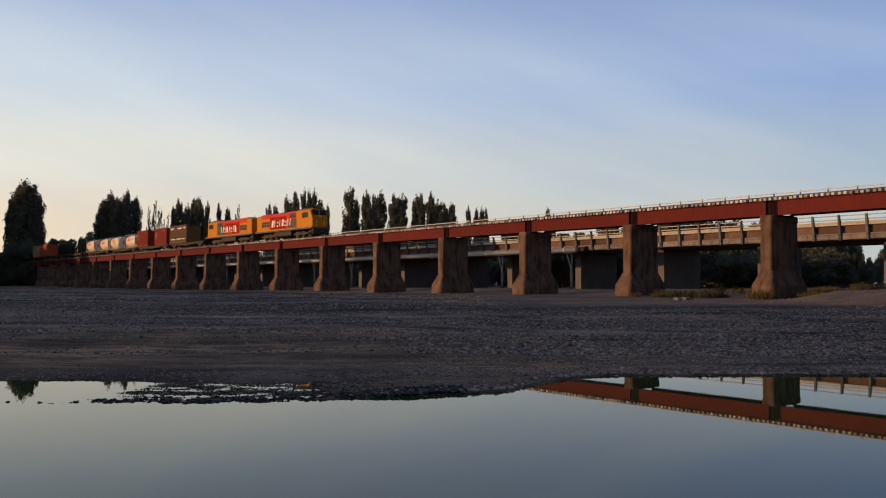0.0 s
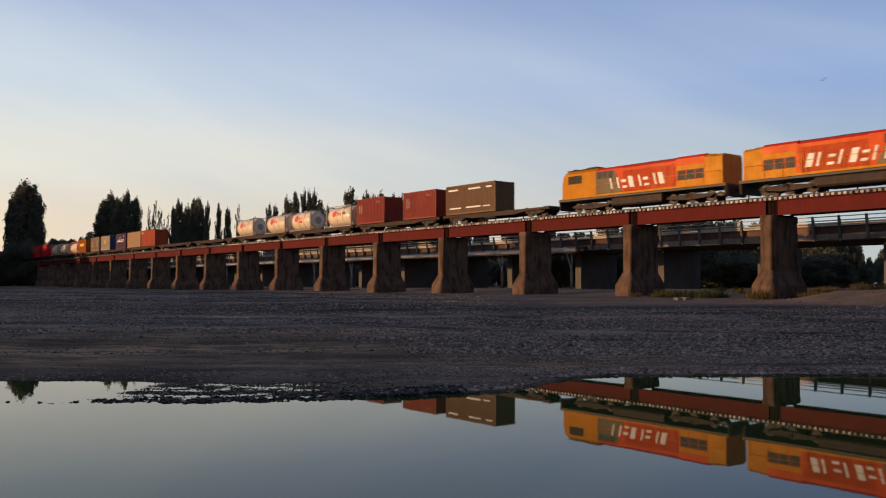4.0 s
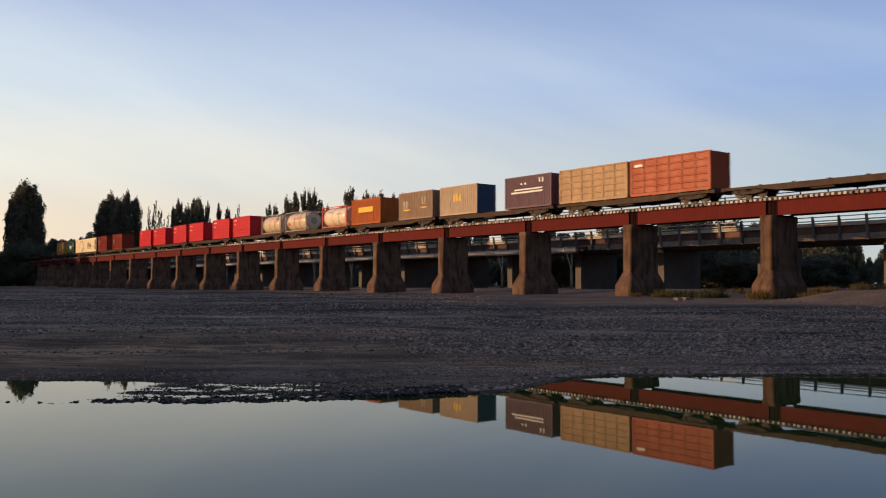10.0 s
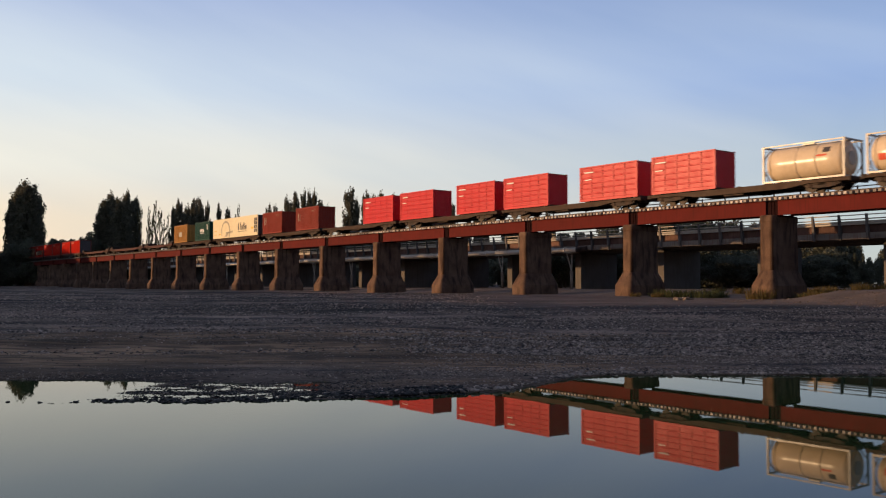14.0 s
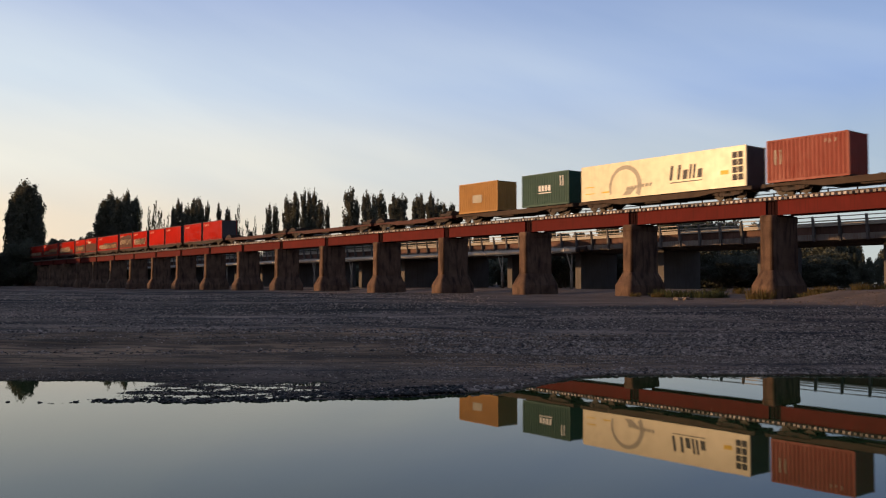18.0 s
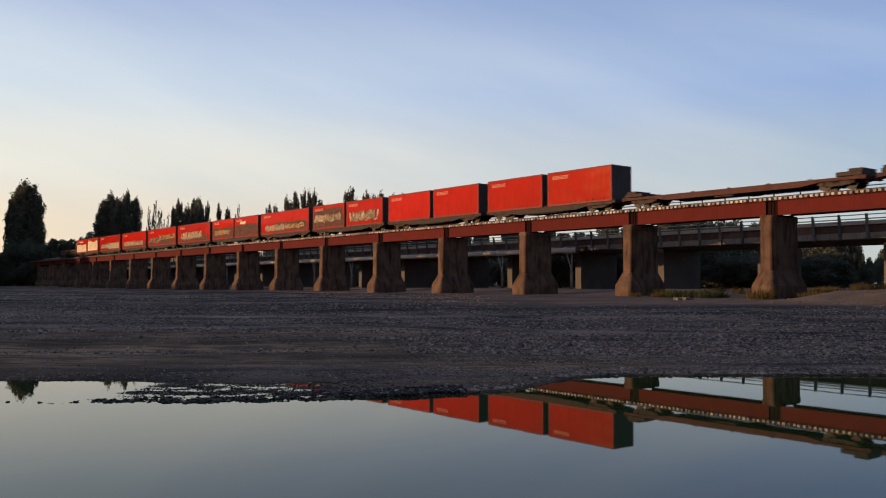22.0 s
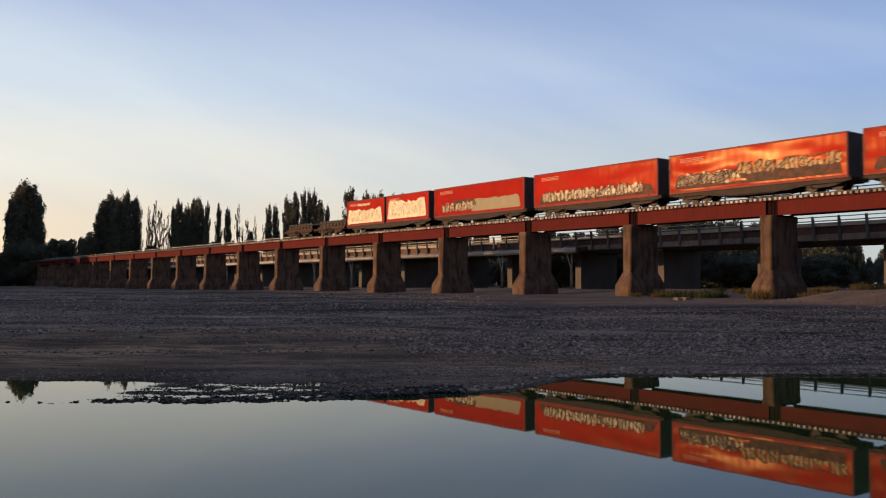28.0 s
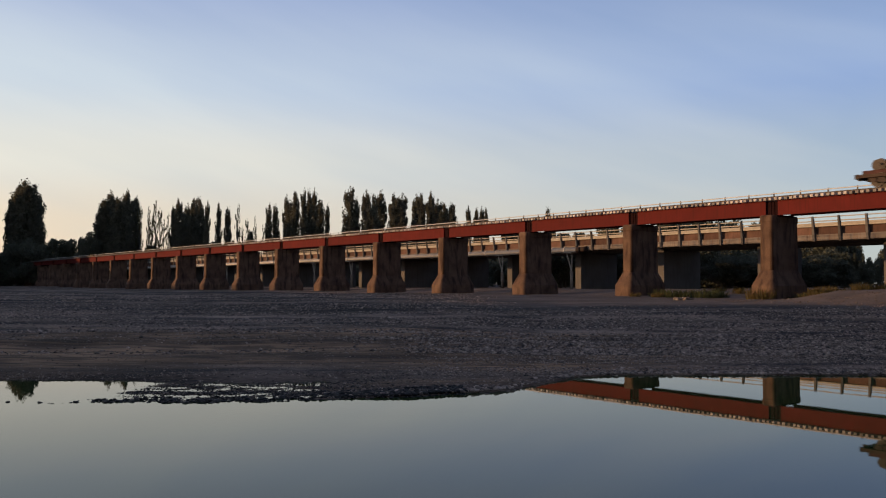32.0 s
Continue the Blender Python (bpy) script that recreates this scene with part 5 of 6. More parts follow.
def curtain_box(u0, u1, seed, label, tags=()):
    """A curtain-sided container with buckled straps; tags: rows of kind, from, to, low, high as shares of the side."""
    L = u1 - u0
    h, H, z = L / 2, 2.95, 8.58
    rng = random.Random(seed)
    c = thing("curtain_container", label, "container", on(-(u0 + u1) / 2, MID, z), "curtain-sided containers on the train")
    box_frame(c, L, H, P["curtain_frame"])
    for y, out in ((-HW, -1), (HW, 1)):
        bm = bmesh.new()
        nx, nz = int(L / 0.16), 14
        grid = []
        for i in range(nx + 1):
            x = -h + 0.1 + (L - 0.2) * i / nx
            col = []
            for k in range(nz + 1):
                zz = 0.17 + (H - 0.29) * k / nz
                sag = 0.050 * wobble(x * 0.36 + seed * 7, zz * 1.1, 0.9) + 0.005 * wobble(x * 0.5, zz + seed, 2.6) + 0.0015 * math.sin(x * 10.1 + 2 * wobble(zz, x, 0.6))
                col.append(bm.verts.new((x, y - out * (0.012 - sag), zz)))
            grid.append(col)
        for i in range(nx):
            for k in range(nz):
                bm.faces.new((grid[i][k], grid[i + 1][k], grid[i + 1][k + 1], grid[i][k + 1])).smooth = True
        part("side_curtain", bm, P["curtain"], c)
        if out < 0:
            n = round(L / 0.62)
            strap = mesh_of("strap", boxes((-0.02, 0.02, -HW - 0.012, -HW + 0.01, 0.02, 0.42)), P["strap"])
            for i in range(n):
                part("strap", strap, None, c, at=pose(-h + 0.3 + i * (L - 0.6) / (n - 1), 0, 0))
    part("roof", boxes((-h + 0.02, h - 0.02, -HW + 0.03, HW - 0.03, H - 0.05, H + 0.01), c=0.01), P["curtain_frame"], c)
    part("floor", boxes((-h + 0.05, h - 0.05, -HW + 0.04, HW - 0.04, 0.02, 0.16)), M["frame"], c)
    for sx in (-1, 1):
        wall = part("end_wall", boxes((min(sx * (h - 0.10), sx * (h - 0.03)), max(sx * (h - 0.10), sx * (h - 0.03)), -HW + 0.11, HW - 0.11, 0.1, H - 0.08)), P["dark"], c)
        for i in range(5):
            part("rib", boxes((min(sx * (h - 0.03), sx * (h - 0.01)), max(sx * (h - 0.03), sx * (h - 0.01)), -HW + 0.2 + i * 0.48, -HW + 0.26 + i * 0.48, 0.12, H - 0.1)), P["dark"], wall)
    x = -h + 0.06 * L + 0.2
    w = min(2.1, 0.2 * L + 0.4)
    for k in (0, 1):
        patch(c, [(x, x + w, H - 0.66 + 0.24 * k, H - 0.61 + 0.24 * k)], "letter_red", "lettering_bar", y=-HW - 0.02)
    patch(c, [(x + w * q / 7, x + w * q / 7 + 0.7 * w / 7, H - 0.57, H - 0.47) for q in range(7)], "letter_red", "lettering_bar", y=-HW - 0.02)
    for kind, a, b, lo, hi in tags:
        mat, letters = {"pale": ("spray_pale", True), "cream": ("spray_cream", True), "dark": ("spray_dark", False), "green": ("spray_green", False), "gold": ("spray_gold", True), "white": ("spray_cream", True), "panel": ("spray_cream", False)}[kind]
        spray(c, rng, -h + L * a, -h + L * b, lo * H, hi * H, mat, letters)
    MOVERS.append((c, -(u0 + u1) / 2, MID, z, 0))
    return c


def loco(u0, u1, flip, label):
    """A diesel locomotive; its cab stands at the front end of its own frame."""
    L = u1 - u0
    h = L / 2
    e = thing("locomotive", label, "locomotive", on(-(u0 + u1) / 2, MID, RAIL, 180 if flip else 0), "locomotives")
    HWl = 1.32
    part("underframe", boxes((-h + 0.2, h - 0.2, -HWl + 0.02, HWl - 0.02, 0.98, 1.17), c=0.03), P["grille"], e)
    part("sill", boxes((-h + 0.2, h - 0.2, -HWl, HWl, 1.172, 1.22), c=0.01), P["loco_yellow"], e, "yellow painted walkway edge")
    part("fuel_tank", boxes((-2.6, 2.4, -1.2, 1.2, 0.28, 1.0), c=0.12), M["frame"], e)
    for s in (-1, 1):
        bogie(e, s * (h - 3.6), six=True)
        part("coupler", boxes((min(s * (h - 0.25), s * (h + 0.3)), max(s * (h - 0.25), s * (h + 0.3)), -0.14, 0.14, 0.60, 0.86), c=0.02), M["wheel"], e)
        bm = bmesh.new()
        loft(bm, [[(s * (h - 0.35), -1.25, 0.25), (s * (h - 0.35), 1.25, 0.25), (s * (h - 0.35), 1.25, 1.02), (s * (h - 0.35), -1.25, 1.02)], [(s * (h - 0.1), -1.05, 0.30), (s * (h - 0.1), 1.05, 0.30), (s * (h - 0.1), 1.15, 1.02), (s * (h - 0.1), -1.15, 1.02)]])
        part("pilot", bm, M["frame"], e)
    wb = 1.22

    def body(x0, x1, top, c=0.2):
        prof = [(-wb, 1.22), (wb, 1.22), (wb, top - c), (wb - c * 1.3, top), (-wb + c * 1.3, top), (-wb, top - c)]
        bm = bmesh.new()
        loft(bm, [[(x, y, z) for y, z in prof] for x in (x0, x1)])
        return bm
    cab0, cab1 = h - 4.4, h - 0.95
    part("rear_hood", body(-h + 0.5, -h + 1.3, 3.40), P["loco_yellow"], e, "yellow hood end")
    part("fan_hood", body(-h + 1.3, -h + 2.0, 3.46), P["loco_yellow"], e)
    part("radiator_hood", body(-h + 2.0, -h + 4.6, 3.56), P["loco_red"], e)
    part("engine_hood", body(-h + 4.6, cab0 - 2.9, 3.47), P["loco_red"], e)
    part("equipment_hood", body(cab0 - 2.9, cab0, 3.52), P["loco_red"], e)
    part("cab", body(cab0, cab1, 3.62, 0.30), P["loco_yellow"], e, "yellow driving cab")
    part("cab_roof", boxes((cab0 + 0.02, cab1 + 0.12, -wb + 0.25, wb - 0.25, 3.61, 3.66), c=0.01), P["loco_black"], e)
    part("hood_roof", boxes((-h + 4.7, cab0 - 0.02, -0.8, 0.8, 3.50, 3.55), c=0.01), P["loco_black"], e, "dark sooty hood roof")
    part("air_conditioner", boxes((cab0 + 0.5, cab0 + 1.7, -0.55, 0.55, 3.66, 3.82), c=0.05), P["loco_grey"], e)
    for y in (-0.5, 0.4):
        bm = bmesh.new()
        tube(bm, (cab1 - 0.7, y, 3.74), (cab1 - 0.2, y, 3.74), 0.06, 8, 0.10)
        part("horn", bm, P["loco_grey"], e)

    def front(x, w, z0, z1, c):
        return [(x, -w, z0), (x, w, z0), (x, w, z1 - c), (x, w - 1.3 * c, z1), (x, -w + 1.3 * c, z1), (x, -w, z1 - c)]
    bm = bmesh.new()
    loft(bm, [front(cab1, 1.22, 1.22, 3.62, 0.30), front(cab1 + 0.22, 1.20, 1.22, 3.50, 0.30), front(cab1 + 0.50, 1.10, 1.22, 2.66, 0.10), front(h - 0.36, 1.02, 1.22, 2.45, 0.2)])
    part("nose", bm, P["loco_yellow"], e)
    part("roof_cap", boxes((cab1 - 1.6, cab1 + 0.1, -0.72, 0.72, 3.642, 3.68), c=0.01), P["loco_grey"], e)
    for y0, y1 in ((-0.98, -0.06), (0.06, 0.98)):
        bm = bmesh.new()
        loft(bm, [[(cab1 + 0.25, y0, 3.44), (cab1 + 0.25, y1, 3.44), (cab1 + 0.22, y1, 3.44), (cab1 + 0.22, y0, 3.44)], [(cab1 + 0.50, y0 * 1.02, 2.74), (cab1 + 0.50, y1 * 1.02, 2.74), (cab1 + 0.44, y1 * 1.02, 2.74), (cab1 + 0.44, y0 * 1.02, 2.74)]])
        part("windscreen", bm, P["glass"], e)
    for y in (-wb - 0.012, wb - 0.012):
        part("cab_window", boxes((cab0 + 1.55, cab1 - 0.30, y, y + 0.024, 2.45, 3.12)), P["glass"], e)
        part("cab_door", boxes((cab0 + 0.2, cab0 + 0.95, y, y + 0.024, 1.26, 3.2)), P["loco_yellow"], e)
        for k in range(3):
            part("louvre", boxes((cab0 - 1.9 + k * 0.6, cab0 - 1.4 + k * 0.6, y - 0.008, y + 0.032, 2.62, 3.2)), P["loco_black"], e)
        for k in range(3):
            part("radiator_grille", boxes((-h + 2.10 + k * 0.8, -h + 2.82 + k * 0.8, y - 0.006, y + 0.03, 1.76, 2.46)), P["loco_black"], e)
        part("yellow_panel", boxes((-h + 2.0, -h + 4.5, y - 0.004, y + 0.028, 1.24, 1.72)), P["loco_yellow"], e)
        part("yellow_panel", boxes((-h + 2.0, -h + 4.5, y - 0.004, y + 0.028, 2.50, 2.84)), P["loco_yellow"], e)
        for k in range(16):
            x = -h + 4.7 + k * (cab0 - 2.9 + h - 4.8) / 16
            part("hood_door", boxes((x, x + 0.40, y - 0.003, y + 0.027, 1.36, 3.02), c=0.012), P["loco_red"], e)
        for k in range(33):
            x = -h + 4.72 + k * (cab0 - 2.9 + h - 4.8) / 32
            part("door_rib", boxes((x - 0.025, x + 0.025, y - 0.03, y + 0.054, 1.36, 3.02)), P["loco_red"], e)
        bm = bmesh.new()                                 # the grey flash behind the cab leans with the lettering
        lo, hi = (cab0 - 2.9, cab0 - 2.1) if flip else (cab0 - 2.5, cab0 - 1.9)
        top = 3.2 if flip else 2.46
        loft(bm, [[(lo, yy, 1.30), (cab0 - 0.02, yy, 1.30), (cab0 - 0.02, yy, top), (hi, yy, top)] for yy in (y - 0.006, y + 0.03)])
        part("grey_flash", bm, P["loco_grey"], e)
        part("sill_stripe", boxes((-h + 0.5, cab0, y - 0.008, y + 0.032, 1.225, 1.34)), P["loco_yellow"], e)
        for k in range(8):                               # lettering drawn as slanted bars
            x = cab0 - 7.1 + k * 0.74
            tall = k in (0, 4, 7)
            bm = bmesh.new()
            wd = 0.17 if k in (1, 3, 6, 7) else 0.46
            for z0, z1 in (((1.66, 2.56),) if tall or wd < 0.2 else ((1.66, 1.84), (2.12, 2.34))):
                sh = 0.25 * (z0 - 1.66)
                loft(bm, [[(x + sh, yy, z0), (x + wd + sh, yy, z0), (x + wd + sh + 0.25 * (z1 - z0), yy, z1), (x + sh + 0.25 * (z1 - z0), yy, z1)] for yy in (y - 0.034, y + 0.058)])
            part("lettering_bar", bm, P["mark_white"], e)
    for x in (-h + 3.0, -h + 4.0):
        bm = bmesh.new()
        tube(bm, (x, 0, 3.55), (x, 0, 3.64), 0.45, 16)
        part("roof_fan", bm, P["grille"], e)
    part("exhaust", boxes((-1.2, -0.4, -0.25, 0.25, 3.46, 3.66), c=0.03), P["grille"], e)
    for y in (-0.55, 0.55):
        part("handrail", boxes((h - 0.33, h - 0.30, y, y + 0.03, 1.3, 2.1)), P["mark_white"], e)
    for y in (-0.18, 0.06):
        bm = bmesh.new()
        tube(bm, (cab1 + 0.44, y + 0.06, 2.60), (cab1 + 0.56, y + 0.06, 2.58), 0.09, 12)
        part("headlight", bm, P["headlight"], e)
    bm = bmesh.new()
    for y in (-1.28, 1.25):
        tube(bm, (-h + 0.6, y, 2.15), (cab0, y, 2.15), 0.018, 5)
        for k in range(9):
            x = -h + 0.7 + k * (cab0 + h - 0.8) / 8
            tube(bm, (x, y, 1.22), (x, y, 2.15), 0.015, 4)
    part("side_handrail", bm, P["loco_yellow"], e)
    MOVERS.append((e, -(u0 + u1) / 2, MID, RAIL, 180 if flip else 0))


loco(63.65, 80.3, False, "red, grey and yellow diesel locomotive leading the train")
loco(81.0, 98.1, True, "second red and yellow diesel locomotive facing backwards")

for a, b in ((99.2, 114.6), (115.2, 131.6), (132.1, 148.2), (148.8, 165.2), (165.7, 181.8), (182.3, 198.6), (199.1, 215.1), (215.6, 232.2), (232.8, 249.6), (250.1, 266.4), (266.9, 283.2), (283.8, 300.4), (301.0, 317.3), (317.9, 334.1), (334.7, 351.2), (351.9, 368.4), (369.1, 385.2)):
    wagon(a, b)
for a, b in ((385.8, 400.2), (400.8, 421.2), (421.8, 441.6)):
    wagon(a, b, "red")
for a, b in ((442.3, 458.4), (459.2, 475.4), (476.0, 492.5), (493.1, 507.2), (507.8, 524.4), (525.0, 538.9), (539.6, 553.8), (554.5, 568.6), (569.6, 583.6), (584.2, 601.0)):
    wagon(a, b, "well")
for a, b in ((601.5, 608.9), (609.5, 617.4)):
    w = wagon(a, b)
    for y in (-0.8, 0.66):
        part("cradle_beam", boxes((-(b - a) / 2 + 0.4, (b - a) / 2 - 0.4, y, y + 0.14, 0.80, 1.07), c=0.01), M["frame_red"], w)

c = add_box(106.4, 114.0, "brown", "brown corrugated steel container with white markings")
patch(c, [(-3.4, -1.9, 2.35, 2.52), (-0.2, 1.6, 2.35, 2.5), (2.4, 3.3, 2.35, 2.5), (-3.2, -1.4, 0.55, 0.68), (-0.6, 1.6, 0.55, 0.7), (2.0, 3.0, 0.55, 0.66)], "mark_white", "lettering_bar")
for a, b in ((115.7, 121.6), (125.3, 131.1), (335.0, 340.9), (344.9, 350.7)):
    c = add_box(a, b, "redbrown", "red oxide corrugated steel container")
    patch(c, [(-2.3, -2.2, 1.2, 2.2), (-1.9, -1.82, 1.2, 2.2)], "mark_grey", "lettering_bar")
    patch(c, [(1.3, 1.36, 2.3, 2.55), (1.6, 1.66, 2.25, 2.5), (2.0, 2.05, 2.3, 2.55)], "mark_grey", "scuff")
TM = [("round_mark", "mark_red", -1.15, 1.62, 0.95, 0.85)] + [("lettering_bar", "mark_red", -0.42 + 0.25 * k, 1.62 - 0.12 * (k % 2), 0.17, 0.42 - 0.1 * (k % 3)) for k in range(4)]
TM += [("valve_mark", "mark_dark", -2.2 + 0.55 * k, 2.22, 0.22, 0.07) for k in range(9)] + [("lettering_bar", "mark_grey", 1.95, 1.55 + 0.14 * k, 0.8 - 0.12 * (k % 2), 0.05) for k in range(5)]
for i, (a, b) in enumerate(((132.4, 138.2), (142.2, 147.8), (149.2, 155.0), (159.0, 164.8))):
    panel = [("data_panel", "mark_dark", 0.82 + 0.4 * k, 1.62, 0.34, 0.34) for k in range(2)] if i == 0 else [("tick_mark", "mark_yellow", 0.75 + 0.22 * k, 1.75, 0.07, 0.5) for k in range(4)] + ([("lettering_bar", "mark_red", 0.1, 1.15, 0.8, 0.3)] if i == 1 else [])
    tank_container(a, b, "tank", "tank_frame", "white tank container with red markings in dark frame", TM + panel, full=i == 0)
c = add_box(199.4, 206.9, "orange_brown", "orange brown ribbed steel container", side="ribbed", rib=5)
patch(c, [(-3.3, -2.5, 2.3, 2.5)], "mark_white", "lettering_bar")
add_box(207.2, 214.8, "tan", "tan ribbed steel container", side="ribbed", rib=5)
c = add_box(215.8, 221.9, "purple", "dark purple corrugated container with white stripe")
patch(c, [(-2.2, 1.9, 1.35, 1.5), (-1.8, 1.9, 1.62, 1.75)], "mark_white", "stripe", slant=0.6)
patch(c, [(-0.9, -0.7, 2.1, 2.3), (-0.4, -0.2, 2.1, 2.3), (1.5, 1.65, 2.2, 2.6), (1.9, 2.05, 2.2, 2.6)], "mark_white", "lettering_bar")
c = add_box(226.0, 231.9, "cream", "cream corrugated container with yellow emblem and blue end", end="blue")
patch(c, [(-0.75, -0.45, 1.35, 2.0), (-0.3, 0.0, 1.35, 2.15), (0.15, 0.45, 1.35, 2.0)], "mark_yellow", "emblem_bar")
c = add_box(233.2, 239.3, "grey_tan", "grey tan corrugated steel container")
patch(c, [(-2.2, -1.9, 1.2, 2.0), (-1.7, -1.4, 1.2, 2.0), (1.2, 1.4, 1.5, 2.3), (1.6, 1.8, 1.5, 2.3)], "mark_grey", "lettering_bar")
patch(c, [(-2.2, -1.0, 0.95, 1.1), (1.0, 2.0, 1.1, 1.22)], "mark_yellow", "lettering_bar")
c = add_box(243.0, 249.1, "orange", "orange corrugated container with yellow band")
patch(c, [(-1.55, 1.5, 1.35, 1.95)], "mark_yellow", "yellow_band")
tank_container(250.3, 256.1, "tank", "mark_red", "white tank container in red frame", [("lettering_bar", "mark_grey", -1.2, 1.9, 1.0, 0.2), ("lettering_bar", "mark_grey", 1.0, 1.6, 1.2, 0.15)])
tank_container(260.2, 265.9, "tank_cream", "tank_frame", "cream tank container with red lettering", [("lettering_bar", "mark_red", -0.4 + 0.42 * k, 1.6 + 0.02 * k, 0.3, 0.22) for k in range(5)] + [("lettering_bar", "mark_red", -1.9, 1.0, 0.5, 0.4)])
tank_container(267.3, 273.1, "tank_cream", "tank_frame", "cream tank container in grey frame", [("lettering_bar", "mark_dark", 1.6, 1.9, 0.5, 0.35), ("lettering_bar", "mark_red", 1.3, 1.55, 0.7, 0.12)])
for a, b in ((276.9, 282.7), (284.1, 290.3), (294.1, 300.0), (301.3, 307.1), (311.0, 317.0), (318.4, 324.5)):
    c = add_box(a, b, "red", "bright red steel container with panelled sides", side="ribbed", rib=6)
    patch(c, [(-2.5, -1.5, 2.35, 2.45), (-2.5, -1.8, 1.75, 1.83)], "mark_white", "lettering_bar", y=-HW - 0.008)
c = add_box(352.3, 368.0, "white", "long white refrigerated container with grey emblem", side="smooth", end="dark")
y = -HW - 0.012
for k in range(22):
    a0, a1 = radians(200 - 10.5 * k), radians(200 - 10.5 * (k + 1))
    bm = bmesh.new()
    w0, w1 = 0.20 + 0.012 * k, 0.20 + 0.012 * (k + 1)
    bm.faces.new([bm.verts.new((-3.1 + r * math.cos(q), y, 0.92 + r * math.sin(q))) for r, q in ((1.68, a0), (1.68, a1), (1.68 - w1, a1), (1.68 - w0, a0))])
    part("emblem_arc", bm, P["mark_grey"], c)
patch(c, [(-3.0 + 0.38 * k, -2.72 + 0.38 * k, 0.62 + 0.02 * k, 0.86 + 0.02 * k) for k in range(7)], "mark_grey", "lettering_bar", y=y, slant=0.3)
patch(c, [(-3.4, -2.6, 0.2, 0.75)], "mark_grey", "emblem_bar", y=y, slant=1.2)
patch(c, [(-7.4, -6.4, 0.55, 0.62), (-7.4, -6.4, 1.1, 1.17), (-5.6, -4.8, 0.55, 0.66)], "mark_yellow", "warning_plate", y=y)
patch(c, [(1.25, 1.5, 0.95, 2.05), (1.95, 2.2, 0.95, 2.05), (2.45, 2.85, 0.95, 1.65), (3.0, 3.2, 0.95, 2.0), (3.35, 3.55, 0.95, 2.0), (3.75, 4.15, 0.95, 1.6)], "mark_dark", "lettering_bar", y=y, slant=0.14)
patch(c, [(1.3, 4.2, 0.72, 0.79)], "mark_dark", "lettering_bar", y=y)
patch(c, [(x, x + 0.40, z, z + 0.44) for x in (6.75, 7.22) for z in (0.45, 0.98, 1.51, 2.04)], "dark", "cooling_grille", y=y)
patch(c, [(5.75, 6.45, 0.95, 1.25)], "mark_yellow", "warning_plate", y=y)
c = add_box(369.5, 375.4, "green", "dark green corrugated container with white lettering")
patch(c, [(-0.75, -0.5, 1.3, 1.8), (-0.35, -0.1, 1.3, 1.8), (0.05, 0.3, 1.3, 1.8), (0.45, 0.7, 1.3, 1.8), (-0.8, 0.8, 1.1, 1.18), (1.9, 2.0, 1.6, 2.5), (2.2, 2.3, 1.6, 2.5)], "mark_white", "lettering_bar")
c = add_box(378.8, 384.6, "yellow", "ochre yellow container with dark square panel")
patch(c, [(-0.8, 0.6, 0.95, 1.7)], "mark_grey", "square_panel")

CURTAINS = [
    (442.6, 450.0, []), (450.7, 458.1, []), (459.5, 466.8, []), (467.4, 475.1, []),
    (476.3, 484.1, [("pale", 0.1, 0.88, 0.15, 0.6), ("pale", 0.2, 0.8, 0.2, 0.55)]), (484.6, 492.2, [("dark", 0.02, 0.98, 0.08, 0.95), ("pale", 0.04, 0.9, 0.25, 0.65), ("pale", 0.4, 0.9, 0.3, 0.62)]),
    (493.3, 507.1, [("dark", 0.3, 0.97, 0.1, 0.55), ("pale", 0.1, 0.6, 0.12, 0.45), ("gold", 0.5, 0.92, 0.15, 0.42)]),
    (508.0, 515.9, [("dark", 0.02, 0.98, 0.08, 0.7), ("white", 0.25, 0.5, 0.62, 0.8)]), (516.3, 524.1, [("dark", 0.02, 0.98, 0.08, 0.66), ("gold", 0.1, 0.8, 0.2, 0.5)]),
    (525.1, 538.8, [("dark", 0.05, 0.92, 0.1, 0.4), ("pale", 0.12, 0.75, 0.15, 0.6)]), (539.8, 553.7, [("dark", 0.04, 0.97, 0.1, 0.45), ("pale", 0.05, 0.45, 0.15, 0.5), ("gold", 0.42, 0.95, 0.3, 0.62), ("pale", 0.05, 0.4, 0.2, 0.45)]),
    (554.8, 568.6, [("dark", 0.05, 0.97, 0.08, 0.4), ("pale", 0.08, 0.9, 0.12, 0.45)]), (569.9, 583.5, [("green", 0.45, 0.96, 0.1, 0.55), ("pale", 0.1, 0.45, 0.12, 0.48), ("dark", 0.2, 0.5, 0.3, 0.55)]),
    (584.5, 592.4, [("panel", 0.04, 0.94, 0.12, 0.85), ("white", 0.08, 0.9, 0.2, 0.7)]), (592.8, 600.8, [("panel", 0.03, 0.94, 0.08, 0.68), ("white", 0.08, 0.9, 0.15, 0.6), ("white", 0.3, 0.6, 0.75, 0.86)]),
]
for i, (a, b, tags) in enumerate(CURTAINS):
    curtain_box(a, b, 50 + i, "red curtain-sided container" + (" covered in sprayed graffiti" if tags else " with glossy sides"), tags)


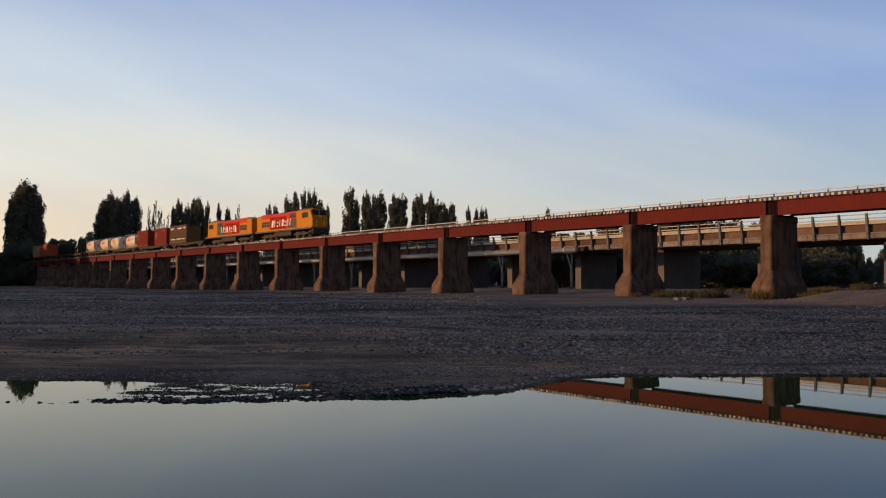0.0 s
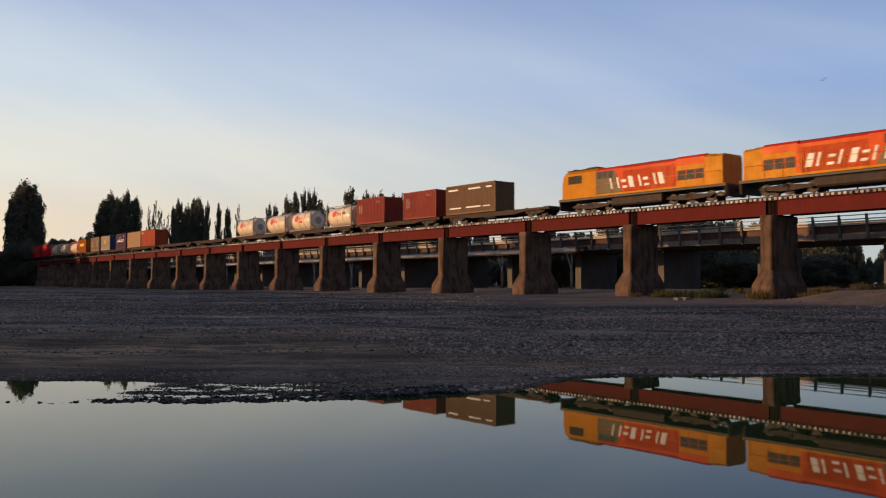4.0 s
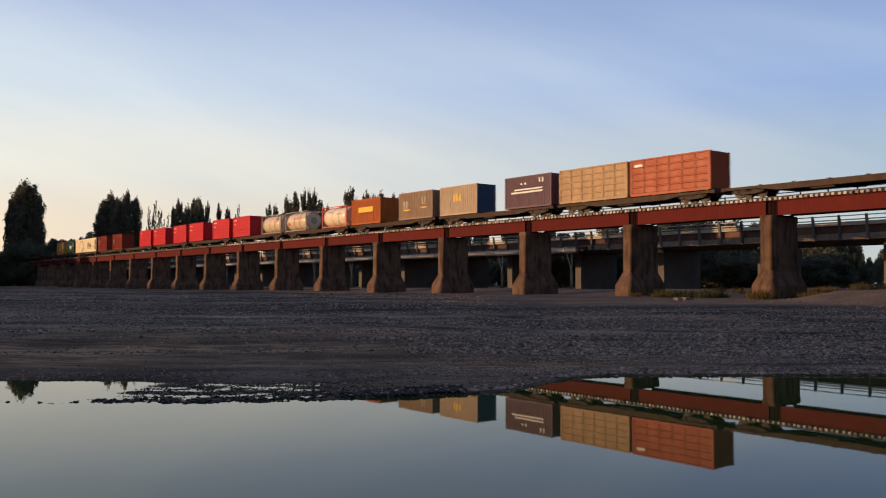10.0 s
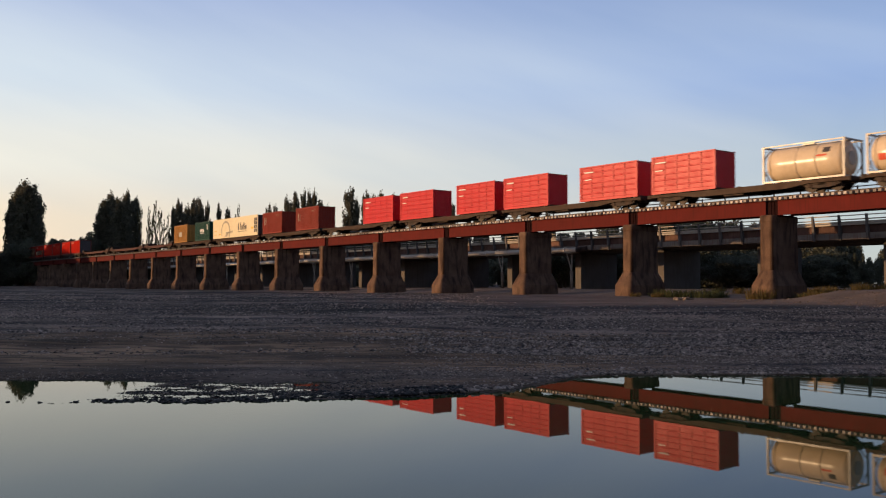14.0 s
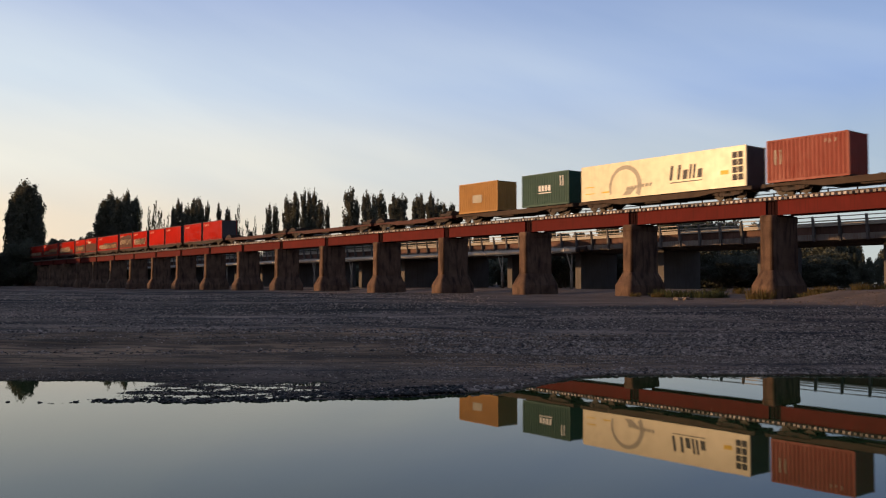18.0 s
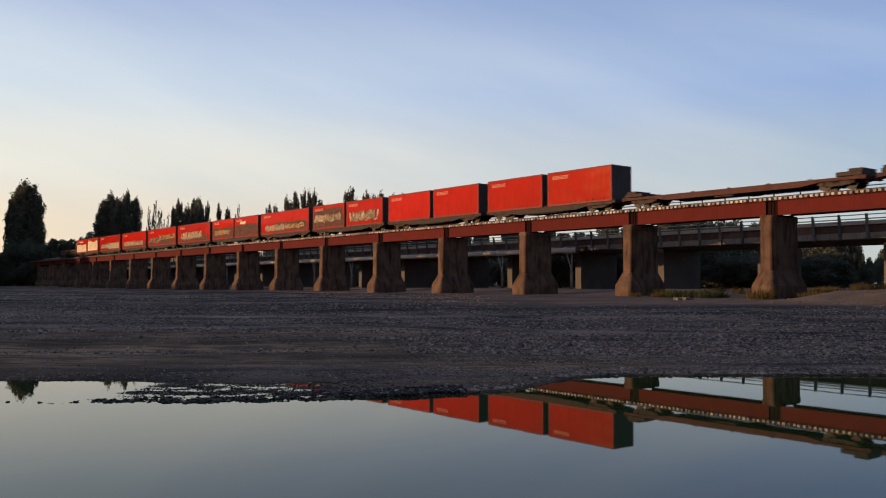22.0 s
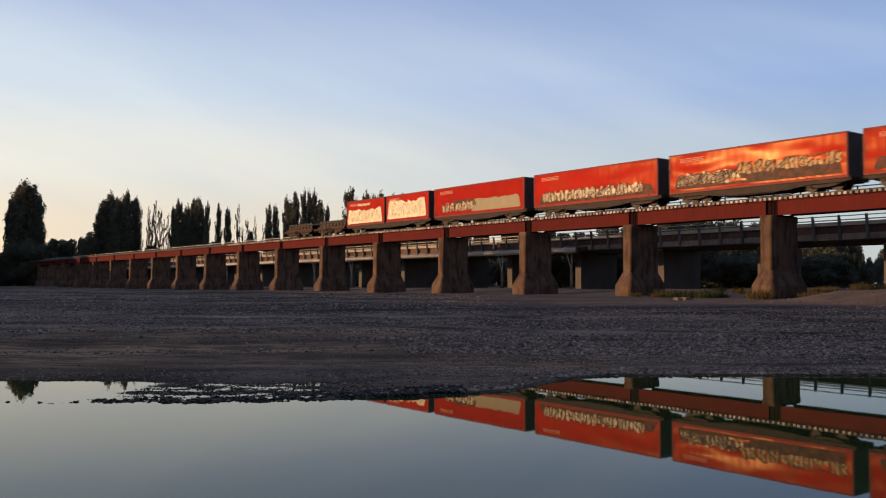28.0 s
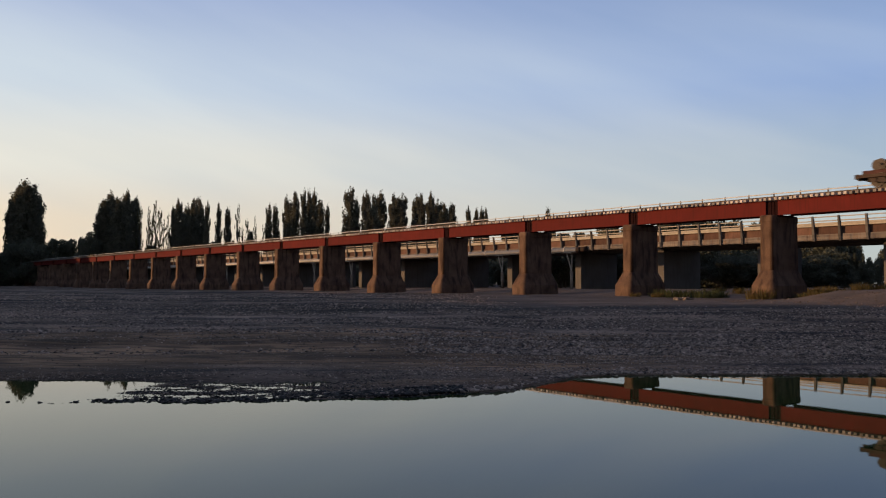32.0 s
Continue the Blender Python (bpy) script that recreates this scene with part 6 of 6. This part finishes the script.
def wheelset_load(u):
    w = thing("wheelset", "rusty spare railway wheelset on a flat wagon", "wheelset", on(-u, MID, 8.69), "spare wheelsets")
    bm = bmesh.new()
    tube(bm, (0, -0.9, 0.34), (0, 0.9, 0.34), 0.07, 8)
    part("axle", bm, M["wheel"], w)
    for y in (-0.72, 0.58):
        bm = bmesh.new()
        tube(bm, (0, y, 0.34), (0, y + 0.12, 0.34), 0.34, 24)
        tube(bm, (0, y - 0.03, 0.34), (0, y + 0.15, 0.34), 0.11, 12)
        part("wheel", bm, M["wheel"], w)
    return w


proto = wheelset_load(0)
for base in (601.9, 610.2):
    for i in range(16):
        u = base + i * 0.40
        dy = 0.16 if i % 2 else -0.16
        w = copy_thing(proto, on(-u, MID + dy, 8.90))
        MOVERS.append((w, -u, MID + dy, 8.90, 0))
for o in (*proto.children, proto):
    bpy.data.objects.remove(o)


# ---------------------------------------------------------------- birds
M["feather"] = surf("grey_feathers", (0.88, 0.87, 0.86), (0.74, 0.73, 0.73), 0.8, 0, 4, 30, 0.1)


def bird(label, size):
    b = thing("gull", label, "bird", pose(0, 0, 60), "birds in flight")
    bm = bmesh.new()
    loft(bm, [[(x, r * math.cos(k * math.tau / 10), r * 0.9 * math.sin(k * math.tau / 10)) for k in range(10)] for x, r in ((-0.42, 0.012), (-0.3, 0.03), (-0.12, 0.075), (0.02, 0.08), (0.14, 0.05), (0.2, 0.045), (0.26, 0.04), (0.30, 0.012))], smooth=True)
    bmesh.ops.scale(bm, vec=(size, size, size), verts=bm.verts)
    part("body", bm, M["feather"], b)
    wings = []
    for s in (-1, 1):
        bm = bmesh.new()
        loft(bm, [[(0.12 - 0.02 * abs(y) * 3 - sweep, s * y, 0.012), (0.02 - sweep, s * y, 0.022), (-ch - sweep, s * y, 0.0), (0.02 - sweep, s * y, 0.004)] for y, ch, sweep in ((0.04, 0.12, 0), (0.25, 0.12, -0.05), (0.45, 0.09, 0.02), (0.62, 0.03, 0.14), (0.68, 0.0, 0.2))])
        bmesh.ops.scale(bm, vec=(size, size, size), verts=bm.verts)
        wings.append(part("wing", bm, M["feather"], b))
    return b, wings


let_light_through(M["feather"], 0.75)


def sight(px, py, dist):
    """The place at dist metres ahead along a line of sight."""
    return Vector(((px - 784) / F * dist, dist, EYE[2] + (502 - py) / F * dist))


FLIGHTS = [("grey gull flying low over the river", 1.55, 34.0, [(5.5, 825, 236), (5.8, 502, 165), (6.0, 283, 121)], 11.0),
           ("small dark bird flying high", 0.9, 110.0, [(3.4, 1850, 170), (5.5, 586, 60), (5.8, 449, 38), (6.0, 364, 13)], 9.0),
           ("small dark bird flying over the bridge", 0.9, 120.0, [(5.8, 940, 95), (6.3, 730, 95), (7.0, 367, 107), (7.3, 200, 96)], 9.0)]
BIRDS = [(bird(label, size), dist, pts, beat) for label, size, dist, pts, beat in FLIGHTS]


# ---------------------------------------------------------------- motion of train and birds
def motions():
    for ob, s, y, z, rz in MOVERS:
        walk(ob, [(t, on(s + SPEED * t, y, z, rz)) for t in (0, 8, 16, 24, 32)])
    for (b, wings), dist, pts, beat in BIRDS:
        way = [(t, sight(x, y, dist)) for t, x, y in pts]
        (t0, p0), (t1, p1) = way[0], way[-1]
        v0 = (way[1][1] - p0) / (way[1][0] - t0)
        v1 = (p1 - way[-2][1]) / (t1 - way[-2][0])
        way = [(0, p0 - v0 * t0)] + way + [(t, p1 + v1 * (t - t1)) for t in (12, 32)]
        head = math.degrees(math.atan2(v1.y, v1.x)) + 32
        walk(b, [(t, Matrix.Translation(p) @ pose(0, 0, 0, 0, -4, head)) for t, p in way])
        for w, s in zip(wings, (-1, 1)):
            rows = [(0, pose(0, 0, 0, s * 20))]
            t = 5.0
            while t < 7.0:
                rows.append((t, pose(0, 0, 0, s * (8 + 42 * math.sin(t * beat)))))
                t += 0.1
            walk(w, rows + [(32, pose(0, 0, 0, s * 20))])


motions()
